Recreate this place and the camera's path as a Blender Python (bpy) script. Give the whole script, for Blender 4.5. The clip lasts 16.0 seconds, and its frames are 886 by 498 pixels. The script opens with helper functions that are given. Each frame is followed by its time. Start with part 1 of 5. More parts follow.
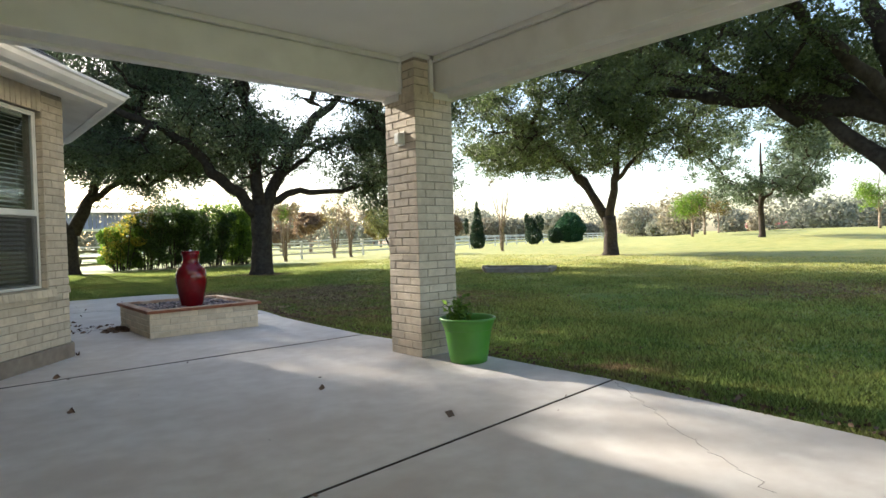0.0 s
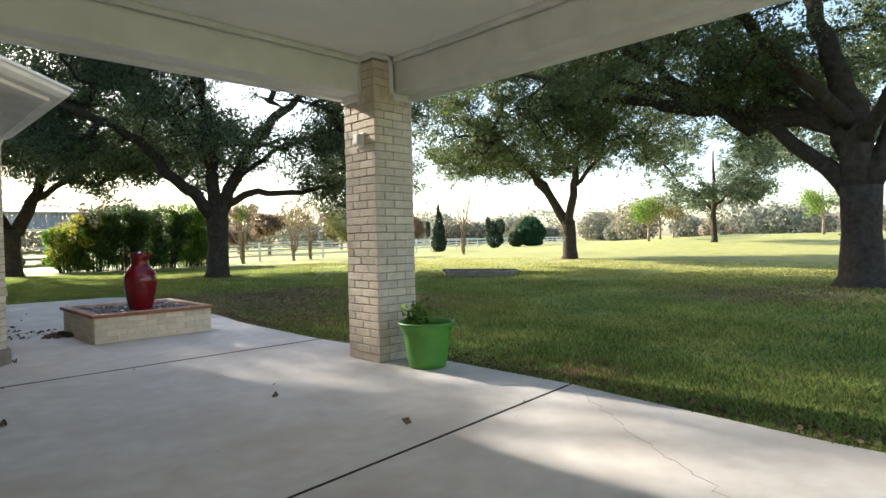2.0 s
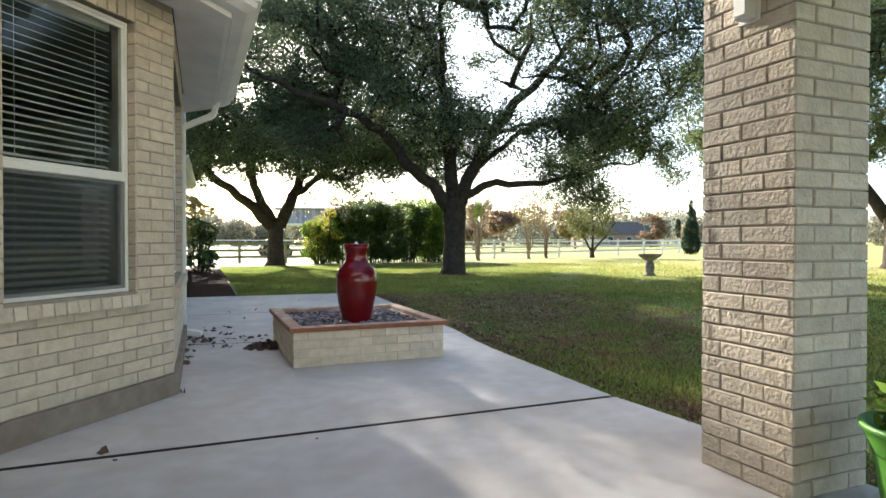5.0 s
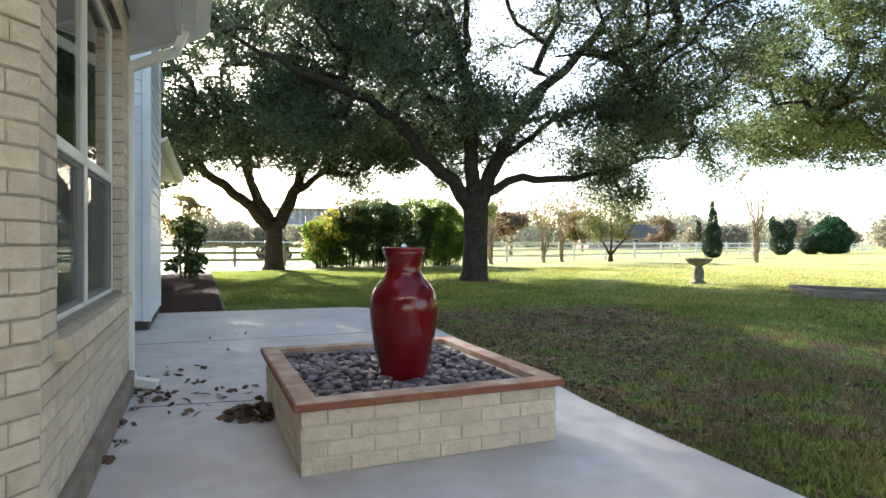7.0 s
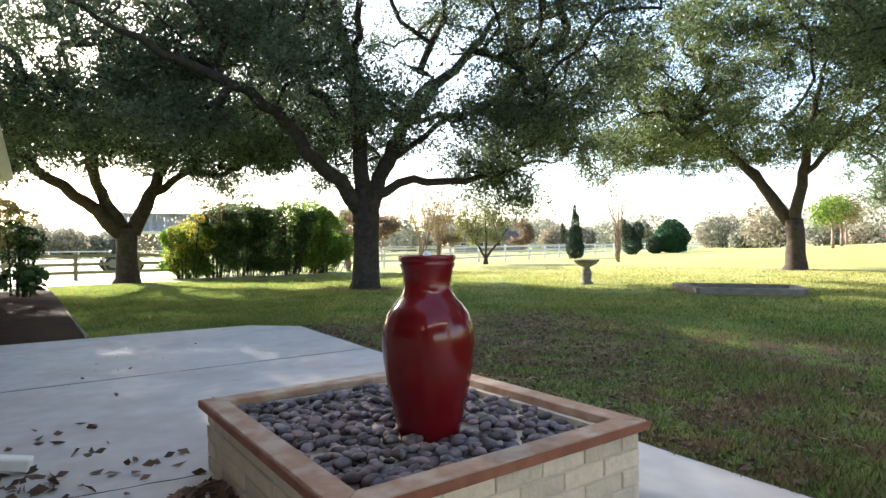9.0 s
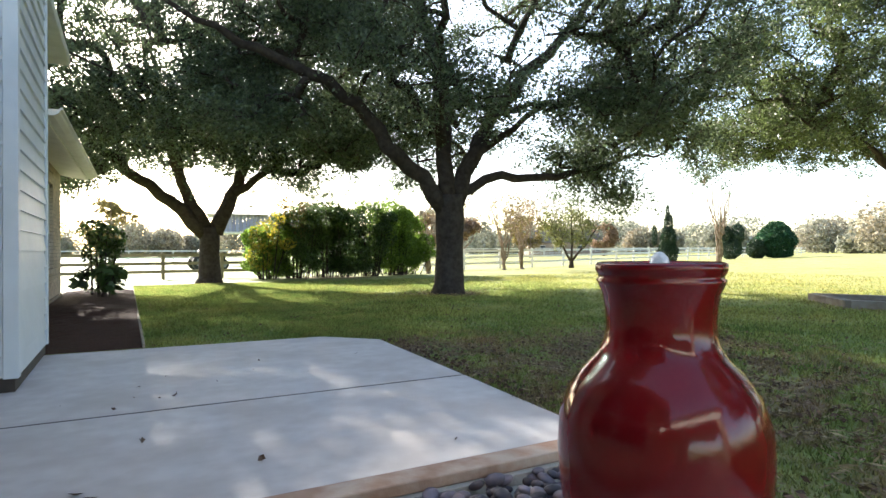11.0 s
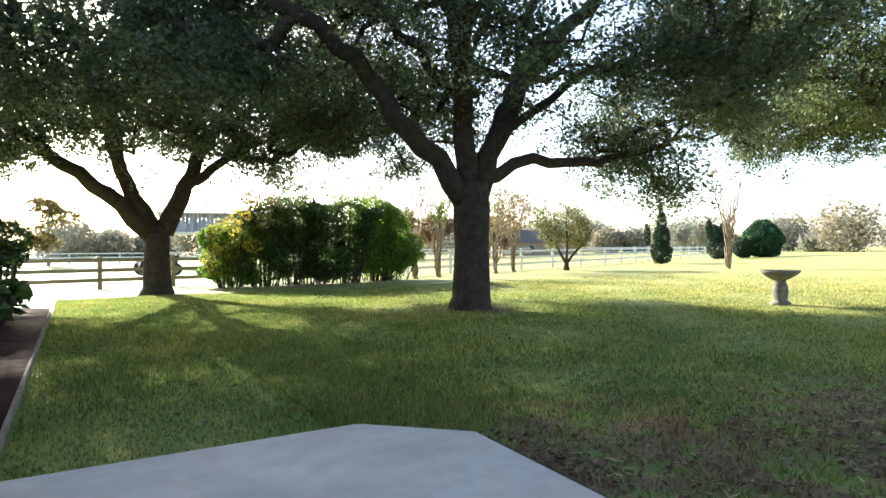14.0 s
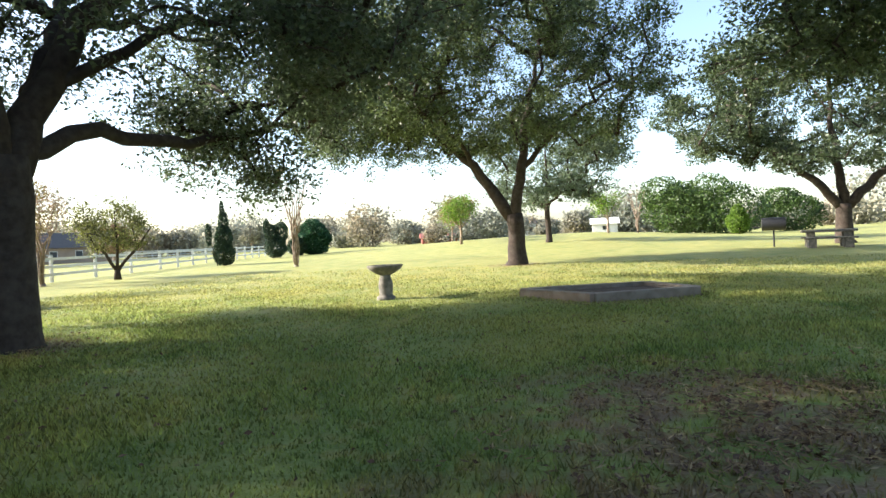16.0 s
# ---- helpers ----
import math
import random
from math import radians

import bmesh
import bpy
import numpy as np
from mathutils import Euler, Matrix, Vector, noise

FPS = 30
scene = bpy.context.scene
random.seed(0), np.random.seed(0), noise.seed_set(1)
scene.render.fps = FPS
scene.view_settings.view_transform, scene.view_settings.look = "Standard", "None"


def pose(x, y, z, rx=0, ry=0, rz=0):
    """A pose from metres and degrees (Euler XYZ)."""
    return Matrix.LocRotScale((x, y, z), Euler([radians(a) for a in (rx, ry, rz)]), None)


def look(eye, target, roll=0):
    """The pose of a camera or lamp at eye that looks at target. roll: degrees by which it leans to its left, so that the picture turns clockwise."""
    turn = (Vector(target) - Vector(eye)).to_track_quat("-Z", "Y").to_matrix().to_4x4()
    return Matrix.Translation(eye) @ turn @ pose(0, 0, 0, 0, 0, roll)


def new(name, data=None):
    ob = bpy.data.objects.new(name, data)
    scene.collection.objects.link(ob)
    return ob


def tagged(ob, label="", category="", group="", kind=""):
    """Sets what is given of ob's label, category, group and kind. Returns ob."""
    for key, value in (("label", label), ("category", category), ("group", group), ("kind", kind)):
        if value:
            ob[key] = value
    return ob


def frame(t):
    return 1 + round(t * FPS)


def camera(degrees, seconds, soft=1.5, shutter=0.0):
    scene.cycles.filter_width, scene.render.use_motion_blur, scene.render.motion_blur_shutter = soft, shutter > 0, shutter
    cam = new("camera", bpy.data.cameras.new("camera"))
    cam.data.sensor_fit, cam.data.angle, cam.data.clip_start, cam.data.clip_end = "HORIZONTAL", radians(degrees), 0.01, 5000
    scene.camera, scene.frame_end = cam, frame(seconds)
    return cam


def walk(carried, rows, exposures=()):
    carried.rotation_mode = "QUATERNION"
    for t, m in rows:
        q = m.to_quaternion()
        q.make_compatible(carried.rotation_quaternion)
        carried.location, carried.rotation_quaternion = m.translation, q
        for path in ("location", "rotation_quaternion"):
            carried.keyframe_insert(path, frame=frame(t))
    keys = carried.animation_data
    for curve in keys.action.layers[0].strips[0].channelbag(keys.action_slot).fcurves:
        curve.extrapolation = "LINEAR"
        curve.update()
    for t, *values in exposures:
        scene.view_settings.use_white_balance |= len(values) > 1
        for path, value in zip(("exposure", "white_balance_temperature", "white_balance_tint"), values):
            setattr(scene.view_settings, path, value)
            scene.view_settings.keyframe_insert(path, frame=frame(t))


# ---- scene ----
cam = camera(73.8, 16.0)
PATH = [
    (0, (-2.155, -8.724, 1.27), (-0.856, -7.204, 1.233), -1.6),
    (0.5, (-2.103, -8.778, 1.275), (-0.775, -7.283, 1.24), -1.6),
    (1, (-2.052, -8.807, 1.267), (-0.7, -7.333, 1.235), -1.7),
    (1.5, (-2.049, -8.795, 1.277), (-0.666, -7.351, 1.245), -1.5),
    (2, (-2.088, -8.685, 1.273), (-0.693, -7.253, 1.243), -1.2),
    (2.5, (-2.093, -8.463, 1.255), (-0.693, -7.034, 1.225), -0.9),
    (3, (-1.882, -8.108, 1.247), (-0.536, -6.629, 1.214), -0.7),
    (3.5, (-1.624, -7.589, 1.232), (-0.496, -5.938, 1.199), -0.5),
    (4, (-1.307, -7.015, 1.215), (-0.367, -5.25, 1.184), -0.2),
    (4.5, (-1.022, -6.384, 1.207), (-0.261, -4.534, 1.179), -0.0),
    (7, (-0.479, -3.065, 1.203), (0.283, -1.216, 1.185), 0.2),
    (7.5, (-0.631, -2.633, 1.199), (0.239, -0.832, 1.185), 0.1),
    (8, (-0.811, -2.3, 1.228), (0.205, -0.578, 1.219), -0.3),
    (8.5, (-0.883, -2.004, 1.221), (0.285, -0.38, 1.217), -0.8),
    (11, (-0.275, -0.294, 1.207), (0.671, 1.468, 1.213), -0.3),
    (11.5, (-0.196, 0.318, 1.205), (0.331, 2.247, 1.207), 0.8),
    (12, (-0.168, 0.975, 1.199), (0.172, 2.946, 1.201), 1.0),
    (12.5, (-0.072, 1.707, 1.205), (0.289, 3.675, 1.209), 0.9),
    (13, (0.059, 2.439, 1.237), (0.619, 4.359, 1.242), 0.5),
    (13.5, (0.233, 3.157, 1.232), (1.078, 4.969, 1.241), 0.1),
    (14, (0.347, 3.776, 1.3), (1.41, 5.47, 1.305), -0.6),
    (14.5, (0.593, 4.481, 1.311), (1.939, 5.959, 1.312), -1.3),
    (15, (0.858, 5.14, 1.326), (2.435, 6.37, 1.32), -1.9),
    (15.5, (1.093, 5.725, 1.341), (2.886, 6.611, 1.319), -2.4),
    (16, (1.352, 6.21, 1.311), (3.279, 6.745, 1.276), -2.7),
]
walk(cam, [(t, look(eye, target, roll)) for t, eye, target, roll in PATH],
     [(0.0, 1.72, 6450, 9), (3.0, 1.8, 6450, 9), (4.5, 1.9, 6450, 9), (7.0, 2.1, 6450, 10), (12.5, 2.1, 6400, 11), (14.0, 2.05, 6320, 10), (14.6, 1.9, 6320, 11), (16.0, 1.75, 6320, 11)])

# ---- light ----
SUN_AZ, SUN_EL = -7.5, 24.5
w = bpy.data.worlds.new("world")
scene.world = w
w.use_nodes = True
sky = w.node_tree.nodes.new("ShaderNodeTexSky")
sky.sky_type, sky.sun_disc = "NISHITA", False
sky.sun_elevation, sky.sun_rotation = radians(SUN_EL), radians(SUN_AZ % 360)
sky.air_density, sky.dust_density = 1.0, 1.6
back = w.node_tree.nodes["Background"]
back.inputs["Strength"].default_value = 0.125
w.node_tree.links.new(sky.outputs["Color"], back.inputs["Color"])
sun_way = Vector((math.sin(radians(SUN_AZ)) * math.cos(radians(SUN_EL)), math.cos(radians(SUN_AZ)) * math.cos(radians(SUN_EL)), math.sin(radians(SUN_EL))))
sun = new("sun", bpy.data.lights.new("sun", "SUN"))
sun.data.energy, sun.data.angle, sun.data.color = 5.0, radians(0.6), (1.0, 0.93, 0.82)
sun.matrix_world = look(tuple(sun_way * 100), (0, 0, 0))


# ---- materials ----
def mat(name, c1, c2=None, scale=6.0, rough=0.8, metal=0.0, bump=0.0, bscale=60.0, c3=None, scale3=0.7, amount3=0.5, vary=0.0, per="object", detail=6.0, translucent=0.0, spec=0.5):
    """Two-scale noise colour, fine bump, and a shift per object or island."""
    m = bpy.data.materials.new(name)
    m.use_nodes = True
    nt = m.node_tree
    n, l = nt.nodes, nt.links
    b = n["Principled BSDF"]
    b.inputs["Roughness"].default_value, b.inputs["Metallic"].default_value = rough, metal
    b.inputs["Specular IOR Level"].default_value = spec
    geo = n.new("ShaderNodeNewGeometry")
    pos = geo.outputs["Position"]

    def nz(s, d=detail):
        t = n.new("ShaderNodeTexNoise")
        t.inputs["Scale"].default_value, t.inputs["Detail"].default_value = s, d
        l.new(pos, t.inputs["Vector"])
        return t.outputs["Fac"]

    def ramp(fac, lo, hi):
        r = n.new("ShaderNodeMapRange")
        r.inputs["From Min"].default_value, r.inputs["From Max"].default_value = lo, hi
        l.new(fac, r.inputs["Value"])
        return r.outputs["Result"]

    def mix(fac, a, c):
        x = n.new("ShaderNodeMix")
        x.data_type = "RGBA"
        if isinstance(fac, float):
            x.inputs[0].default_value = fac
        else:
            l.new(fac, x.inputs[0])
        for i, v in ((6, a), (7, c)):
            if isinstance(v, tuple):
                x.inputs[i].default_value = (*v, 1)
            else:
                l.new(v, x.inputs[i])
        return x.outputs[2]

    col = mix(ramp(nz(scale), 0.3, 0.7), c1, c2 or tuple(v * 0.75 for v in c1))
    if c3:
        f = n.new("ShaderNodeMath")
        f.operation = "MULTIPLY"
        f.inputs[1].default_value = amount3
        l.new(ramp(nz(scale3, 3.0), 0.45, 0.65), f.inputs[0])
        col = mix(f.outputs[0], col, c3)
    if vary:
        h = n.new("ShaderNodeHueSaturation")
        if per == "object":
            src = n.new("ShaderNodeObjectInfo").outputs["Random"]
        else:
            src = geo.outputs["Random Per Island"]
        v = n.new("ShaderNodeMapRange")
        v.inputs["To Min"].default_value, v.inputs["To Max"].default_value = 1 - vary, 1 + vary
        l.new(src, v.inputs["Value"])
        l.new(v.outputs["Result"], h.inputs["Value"])
        l.new(col, h.inputs["Color"])
        col = h.outputs["Color"]
    l.new(col, b.inputs["Base Color"])
    if bump:
        bp = n.new("ShaderNodeBump")
        bp.inputs["Strength"].default_value, bp.inputs["Distance"].default_value = bump, 0.01
        l.new(nz(bscale, 4.0), bp.inputs["Height"])
        l.new(bp.outputs["Normal"], b.inputs["Normal"])
    if translucent:
        tr = n.new("ShaderNodeBsdfTranslucent")
        l.new(col, tr.inputs["Color"])
        ms = n.new("ShaderNodeMixShader")
        ms.inputs[0].default_value = translucent
        l.new(b.outputs[0], ms.inputs[1])
        l.new(tr.outputs[0], ms.inputs[2])
        l.new(ms.outputs[0], n["Material Output"].inputs["Surface"])
    return m


M_BRICK = mat("cream_brick", (0.68, 0.58, 0.45), (0.58, 0.485, 0.365), 9, 0.9, bump=1.0, bscale=45, c3=(0.44, 0.35, 0.25), scale3=14, amount3=0.3, vary=0.10)
M_BRICKS = mat("cream_brick_joined", (0.67, 0.56, 0.44), (0.56, 0.46, 0.35), 9, 0.9, bump=0.6, bscale=90, vary=0.14, per="island")
M_PALEMORTAR = mat("pale_mortar", (0.58, 0.52, 0.42), (0.50, 0.44, 0.35), 20, 0.95, bump=0.4)
M_MORTAR = mat("mortar", (0.38, 0.325, 0.255), (0.29, 0.245, 0.19), 20, 0.95, bump=0.4)
M_CONC = mat("patio_concrete", (0.62, 0.58, 0.54), (0.525, 0.475, 0.435), 6.0, 0.78, bump=0.2, bscale=180, c3=(0.45, 0.395, 0.35), scale3=1.3, amount3=0.6, detail=12.0)
M_FOUND = mat("foundation_concrete", (0.30, 0.245, 0.195), (0.21, 0.165, 0.13), 8, 0.9, bump=0.3, c3=(0.20, 0.15, 0.11), scale3=3)
M_DARKJOINT = mat("joint_filler", (0.055, 0.045, 0.036), (0.03, 0.024, 0.02), 20, 0.95, bump=0.5, spec=0.1)
M_WHITE = mat("white_trim_paint", (0.82, 0.80, 0.75), (0.77, 0.75, 0.70), 4, 0.55, bump=0.05, bscale=120, c3=(0.60, 0.57, 0.51), scale3=2.0, amount3=0.3)
M_SIDING = mat("white_lap_siding", (0.76, 0.78, 0.80), (0.70, 0.73, 0.75), 5, 0.5, bump=0.15, bscale=70, c3=(0.62, 0.64, 0.65), scale3=1.5, amount3=0.35, vary=0.025)
M_CEIL = mat("ceiling_paint", (0.82, 0.80, 0.74), (0.78, 0.76, 0.70), 3, 0.7, bump=0.08, bscale=150)
M_SHINGLE = mat("grey_shingle", (0.12, 0.11, 0.105), (0.07, 0.065, 0.06), 25, 0.95, bump=0.6, vary=0.25, per="island")
M_SPRED = mat("red_glaze", (0.19, 0.005, 0.008), (0.13, 0.0035, 0.006), 5, 0.12, bump=0.06, bscale=30, c3=(0.10, 0.004, 0.006), scale3=4, amount3=0.5)
M_CAP = mat("weathered_cedar_cap", (0.47, 0.30, 0.20), (0.36, 0.20, 0.125), 14, 0.8, bump=0.35, bscale=60, c3=(0.56, 0.45, 0.35), scale3=6, amount3=0.8)
M_RUSTEDGE = mat("rust_cedar_edge", (0.27, 0.092, 0.045), (0.19, 0.06, 0.03), 14, 0.75, bump=0.3, bscale=60, c3=(0.34, 0.15, 0.08), scale3=5, amount3=0.5)
M_PEBBLE = mat("river_pebble", (0.20, 0.16, 0.17), (0.075, 0.07, 0.085), 16, 0.5, bump=0.1, c3=(0.26, 0.17, 0.145), scale3=11, amount3=0.5, vary=0.75, per="island", spec=0.3)
M_POT = mat("green_plastic", (0.085, 0.27, 0.026), (0.07, 0.22, 0.022), 7, 0.45, bump=0.05, c3=(0.08, 0.22, 0.06), scale3=4, amount3=0.3)
M_SOIL = mat("mulch", (0.052, 0.022, 0.016), (0.022, 0.011, 0.009), 25, 0.95, spec=0.1, bump=1.0, bscale=40)
M_BARK = mat("oak_bark", (0.066, 0.050, 0.040), (0.034, 0.026, 0.021), 9, 0.95, bump=1.0, bscale=18, c3=(0.09, 0.076, 0.064), scale3=5, amount3=0.4, spec=0.2)
M_TWIG = mat("pale_bark", (0.25, 0.18, 0.13), (0.17, 0.12, 0.085), 6, 0.85, bump=0.3, c3=(0.45, 0.37, 0.29), scale3=5)
M_OAK = mat("live_oak_leaf", (0.108, 0.138, 0.068), (0.074, 0.106, 0.055), 0.5, 0.36, vary=0.55, per="island", translucent=0.48)
M_OAKL = mat("sunny_oak_leaf", (0.112, 0.145, 0.05), (0.08, 0.112, 0.045), 0.5, 0.42, vary=0.5, per="island", translucent=0.48)
M_HEDGE = mat("hedge_leaf", (0.085, 0.14, 0.03), (0.055, 0.098, 0.026), 0.8, 0.45, vary=0.5, per="island", translucent=0.4)
M_LIME = mat("lime_leaf", (0.17, 0.27, 0.035), (0.12, 0.20, 0.03), 2, 0.5, vary=0.4, per="island", translucent=0.62)
M_YELLOW = mat("yellow_leaf", (0.46, 0.38, 0.04), (0.26, 0.25, 0.04), 2, 0.5, vary=0.35, per="island", translucent=0.5)
M_OLIVE = mat("autumn_leaf", (0.22, 0.17, 0.05), (0.16, 0.13, 0.05), 2, 0.6, vary=0.4, per="island", translucent=0.45)
M_RUST = mat("rust_leaf", (0.27, 0.18, 0.11), (0.20, 0.13, 0.08), 2, 0.6, vary=0.35, per="island", translucent=0.4)
M_CYPRESS = mat("cypress_leaf", (0.030, 0.065, 0.026), (0.02, 0.045, 0.02), 3, 0.6, vary=0.35, per="island", translucent=0.25)
# distance haze is put into this leaf colour, paler and greyer than near leaves
M_FAR = mat("haze_paled_leaf", (0.27, 0.27, 0.21), (0.20, 0.22, 0.17), 0.08, 0.8, vary=0.35, per="island", translucent=0.3, c3=(0.32, 0.25, 0.16), scale3=0.05, amount3=0.7)
M_FENCE = mat("white_fence_board", (0.70, 0.69, 0.66), (0.58, 0.56, 0.53), 4, 0.7, bump=0.1)
M_FENCEB = mat("weathered_fence_board", (0.34, 0.29, 0.22), (0.25, 0.21, 0.16), 6, 0.85, bump=0.3)
M_STONE = mat("grey_cast_stone", (0.16, 0.145, 0.12), (0.10, 0.092, 0.078), 12, 0.9, bump=0.6, c3=(0.30, 0.27, 0.22), scale3=8)
M_TIMBER = mat("weathered_timber", (0.25, 0.205, 0.16), (0.17, 0.135, 0.10), 10, 0.9, bump=0.6, c3=(0.33, 0.30, 0.25), scale3=5)
M_BLIND = mat("blind_slat", (0.80, 0.78, 0.71), (0.76, 0.74, 0.67), 6, 0.5)
M_ROOM = mat("dim_room", (0.22, 0.20, 0.17), (0.17, 0.15, 0.13), 2, 0.9)
M_SCREEN = mat("dark_insect_screen", (0.035, 0.037, 0.042), (0.028, 0.030, 0.034), 200, 0.6)
M_METAL = mat("grey_metal_box", (0.30, 0.31, 0.32), (0.24, 0.25, 0.26), 8, 0.45, metal=0.4)
M_BLACK = mat("black_enamel", (0.03, 0.03, 0.032), (0.02, 0.02, 0.022), 8, 0.5)
M_DEAD = mat("dead_leaf", (0.17, 0.10, 0.06), (0.09, 0.052, 0.034), 20, 0.85, vary=0.4, per="island")
M_BLUE = mat("blue_grey_boards", (0.30, 0.31, 0.44), (0.22, 0.23, 0.34), 1.5, 0.8, vary=0.2)
M_TAN = mat("tan_house_wall", (0.34, 0.25, 0.19), (0.27, 0.20, 0.15), 0.8, 0.9)
M_RED = mat("red_roof", (0.30, 0.09, 0.07), (0.22, 0.07, 0.06), 0.8, 0.8)
M_DARKFOOT = mat("dark_footing", (0.085, 0.065, 0.052), (0.055, 0.042, 0.034), 6, 0.9, bump=0.3)
M_EARTH = mat("crumbled_earth", (0.11, 0.075, 0.048), (0.06, 0.04, 0.028), 18, 0.95, bump=1.0, bscale=50)
M_FROTH = mat("frothing_water", (0.78, 0.82, 0.85), (0.66, 0.71, 0.75), 40, 0.25, bump=0.6, bscale=80)
M_CLEAR = mat("bulb_cover", (0.75, 0.72, 0.64), (0.7, 0.67, 0.6), 6, 0.35)


def screen_material():
    """Fine dark mesh that lets about half of the light through."""
    m = bpy.data.materials.new("insect_mesh")
    m.use_nodes = True
    n, l = m.node_tree.nodes, m.node_tree.links
    b = n["Principled BSDF"]
    b.inputs["Base Color"].default_value, b.inputs["Roughness"].default_value = (0.05, 0.052, 0.056, 1), 0.7
    ms, tr = n.new("ShaderNodeMixShader"), n.new("ShaderNodeBsdfTransparent")
    ms.inputs[0].default_value = 0.68
    l.new(b.outputs[0], ms.inputs[1])
    l.new(tr.outputs[0], ms.inputs[2])
    l.new(ms.outputs[0], n["Material Output"].inputs["Surface"])
    return m


M_MESH = screen_material()


def glass_material():
    m = bpy.data.materials.new("window_glass")
    m.use_nodes = True
    b = m.node_tree.nodes["Principled BSDF"]
    b.inputs["Base Color"].default_value = (0.86, 0.93, 0.92, 1)
    b.inputs["Roughness"].default_value, b.inputs["Transmission Weight"].default_value, b.inputs["IOR"].default_value = 0.0, 1.0, 1.5
    return m


M_GLASS = glass_material()


def lawn_material(name, blade):
    """Green turf with straw, worn bare soil in a few places by their plan."""
    m = bpy.data.materials.new(name)
    m.use_nodes = True
    nt = m.node_tree
    n, l = nt.nodes, nt.links
    b = n["Principled BSDF"]
    b.inputs["Roughness"].default_value = 0.75
    b.inputs["Specular IOR Level"].default_value = 0.25
    geo = n.new("ShaderNodeNewGeometry")

    def nz(s, d):
        t = n.new("ShaderNodeTexNoise")
        t.inputs["Scale"].default_value, t.inputs["Detail"].default_value = s, d
        l.new(geo.outputs["Position"], t.inputs["Vector"])
        return t.outputs["Fac"]

    def rng(v, a, c, d=0.0, e=1.0):
        r = n.new("ShaderNodeMapRange")
        for k, x in zip(("From Min", "From Max", "To Min", "To Max"), (a, c, d, e)):
            r.inputs[k].default_value = x
        l.new(v, r.inputs["Value"])
        return r.outputs["Result"]

    def math_(op, a, c):
        x = n.new("ShaderNodeMath")
        x.operation = op
        for i, v in enumerate((a, c)):
            if isinstance(v, (int, float)):
                x.inputs[i].default_value = v
            else:
                l.new(v, x.inputs[i])
        return x.outputs[0]

    def mix(f, a, c):
        x = n.new("ShaderNodeMix")
        x.data_type = "RGBA"
        l.new(f, x.inputs[0])
        for i, v in ((6, a), (7, c)):
            if isinstance(v, tuple):
                x.inputs[i].default_value = (*v, 1)
            else:
                l.new(v, x.inputs[i])
        return x.outputs[2]

    green = mix(rng(nz(0.9, 6), 0.35, 0.65), (0.132, 0.198, 0.048), (0.212, 0.258, 0.072))
    col = mix(rng(nz(3.2, 8), 0.52, 0.72, 0.0, 0.6), green, (0.30, 0.245, 0.085))
    col = mix(rng(nz(0.22, 3), 0.48, 0.68, 0.0, 0.5), col, (0.30, 0.275, 0.07))
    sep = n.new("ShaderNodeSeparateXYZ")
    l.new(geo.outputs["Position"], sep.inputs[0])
    # brighter and yellower eastward: dry grass, plus the far lawn's sunlight put into colour
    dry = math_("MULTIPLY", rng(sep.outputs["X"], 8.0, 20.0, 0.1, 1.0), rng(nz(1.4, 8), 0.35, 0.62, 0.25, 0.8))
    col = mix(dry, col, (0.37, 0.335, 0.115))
    # worn spots: centre and spread in plan
    worn = None
    for x, y, r in ((4.6, 4.0, 3.8), (5.4, 5.0, 2.6), (6.1, 5.8, 1.8), (3.6, 6.4, 1.8), (3.4, 0.3, 2.0), (6.2, 1.2, 2.6), (2.6, -2.6, 0.8), (2.75, -5.5, 0.7), (12.0, -4.5, 3.0), (14.2, 6.2, 1.9), (8.1, 14.9, 1.4), (2.6, 24.9, 2.0), (25.7, 9.8, 1.6), (8.5, 27.6, 2.6)):
        d = n.new("ShaderNodeVectorMath")
        d.operation = "DISTANCE"
        l.new(geo.outputs["Position"], d.inputs[0])
        d.inputs[1].default_value = (x, y, 0)
        k = rng(d.outputs["Value"], r, r * 0.4)
        worn = k if worn is None else math_("MAXIMUM", worn, k)
    bare = math_("MULTIPLY", worn, rng(nz(2.6, 9), 0.42, 0.58, 0.0, 1.0))
    col = mix(bare, col, (0.20, 0.14, 0.085) if not blade else (0.235, 0.165, 0.085))
    if blade:
        h = n.new("ShaderNodeHueSaturation")
        l.new(rng(geo.outputs["Random Per Island"], 0, 1, 0.5, 1.6), h.inputs["Value"])
        l.new(col, h.inputs["Color"])
        col = h.outputs["Color"]
    l.new(col, b.inputs["Base Color"])
    if blade:
        tr = n.new("ShaderNodeBsdfTranslucent")
        l.new(col, tr.inputs["Color"])
        ms = n.new("ShaderNodeMixShader")
        ms.inputs[0].default_value = 0.55
        l.new(b.outputs[0], ms.inputs[1])
        l.new(tr.outputs[0], ms.inputs[2])
        l.new(ms.outputs[0], n["Material Output"].inputs["Surface"])
    else:
        bp = n.new("ShaderNodeBump")
        bp.inputs["Strength"].default_value, bp.inputs["Distance"].default_value = 1.0, 0.03
        l.new(nz(24, 5), bp.inputs["Height"])
        l.new(bp.outputs["Normal"], b.inputs["Normal"])
    return m


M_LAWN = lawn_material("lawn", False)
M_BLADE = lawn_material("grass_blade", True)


# ---- builders ----
def part(name, bm, material, parent=None, label="", smooth=False):
    me = bpy.data.meshes.new(name)
    bm.normal_update()
    bm.to_mesh(me)
    bm.free()
    return link(name, me, material, parent, label, smooth)


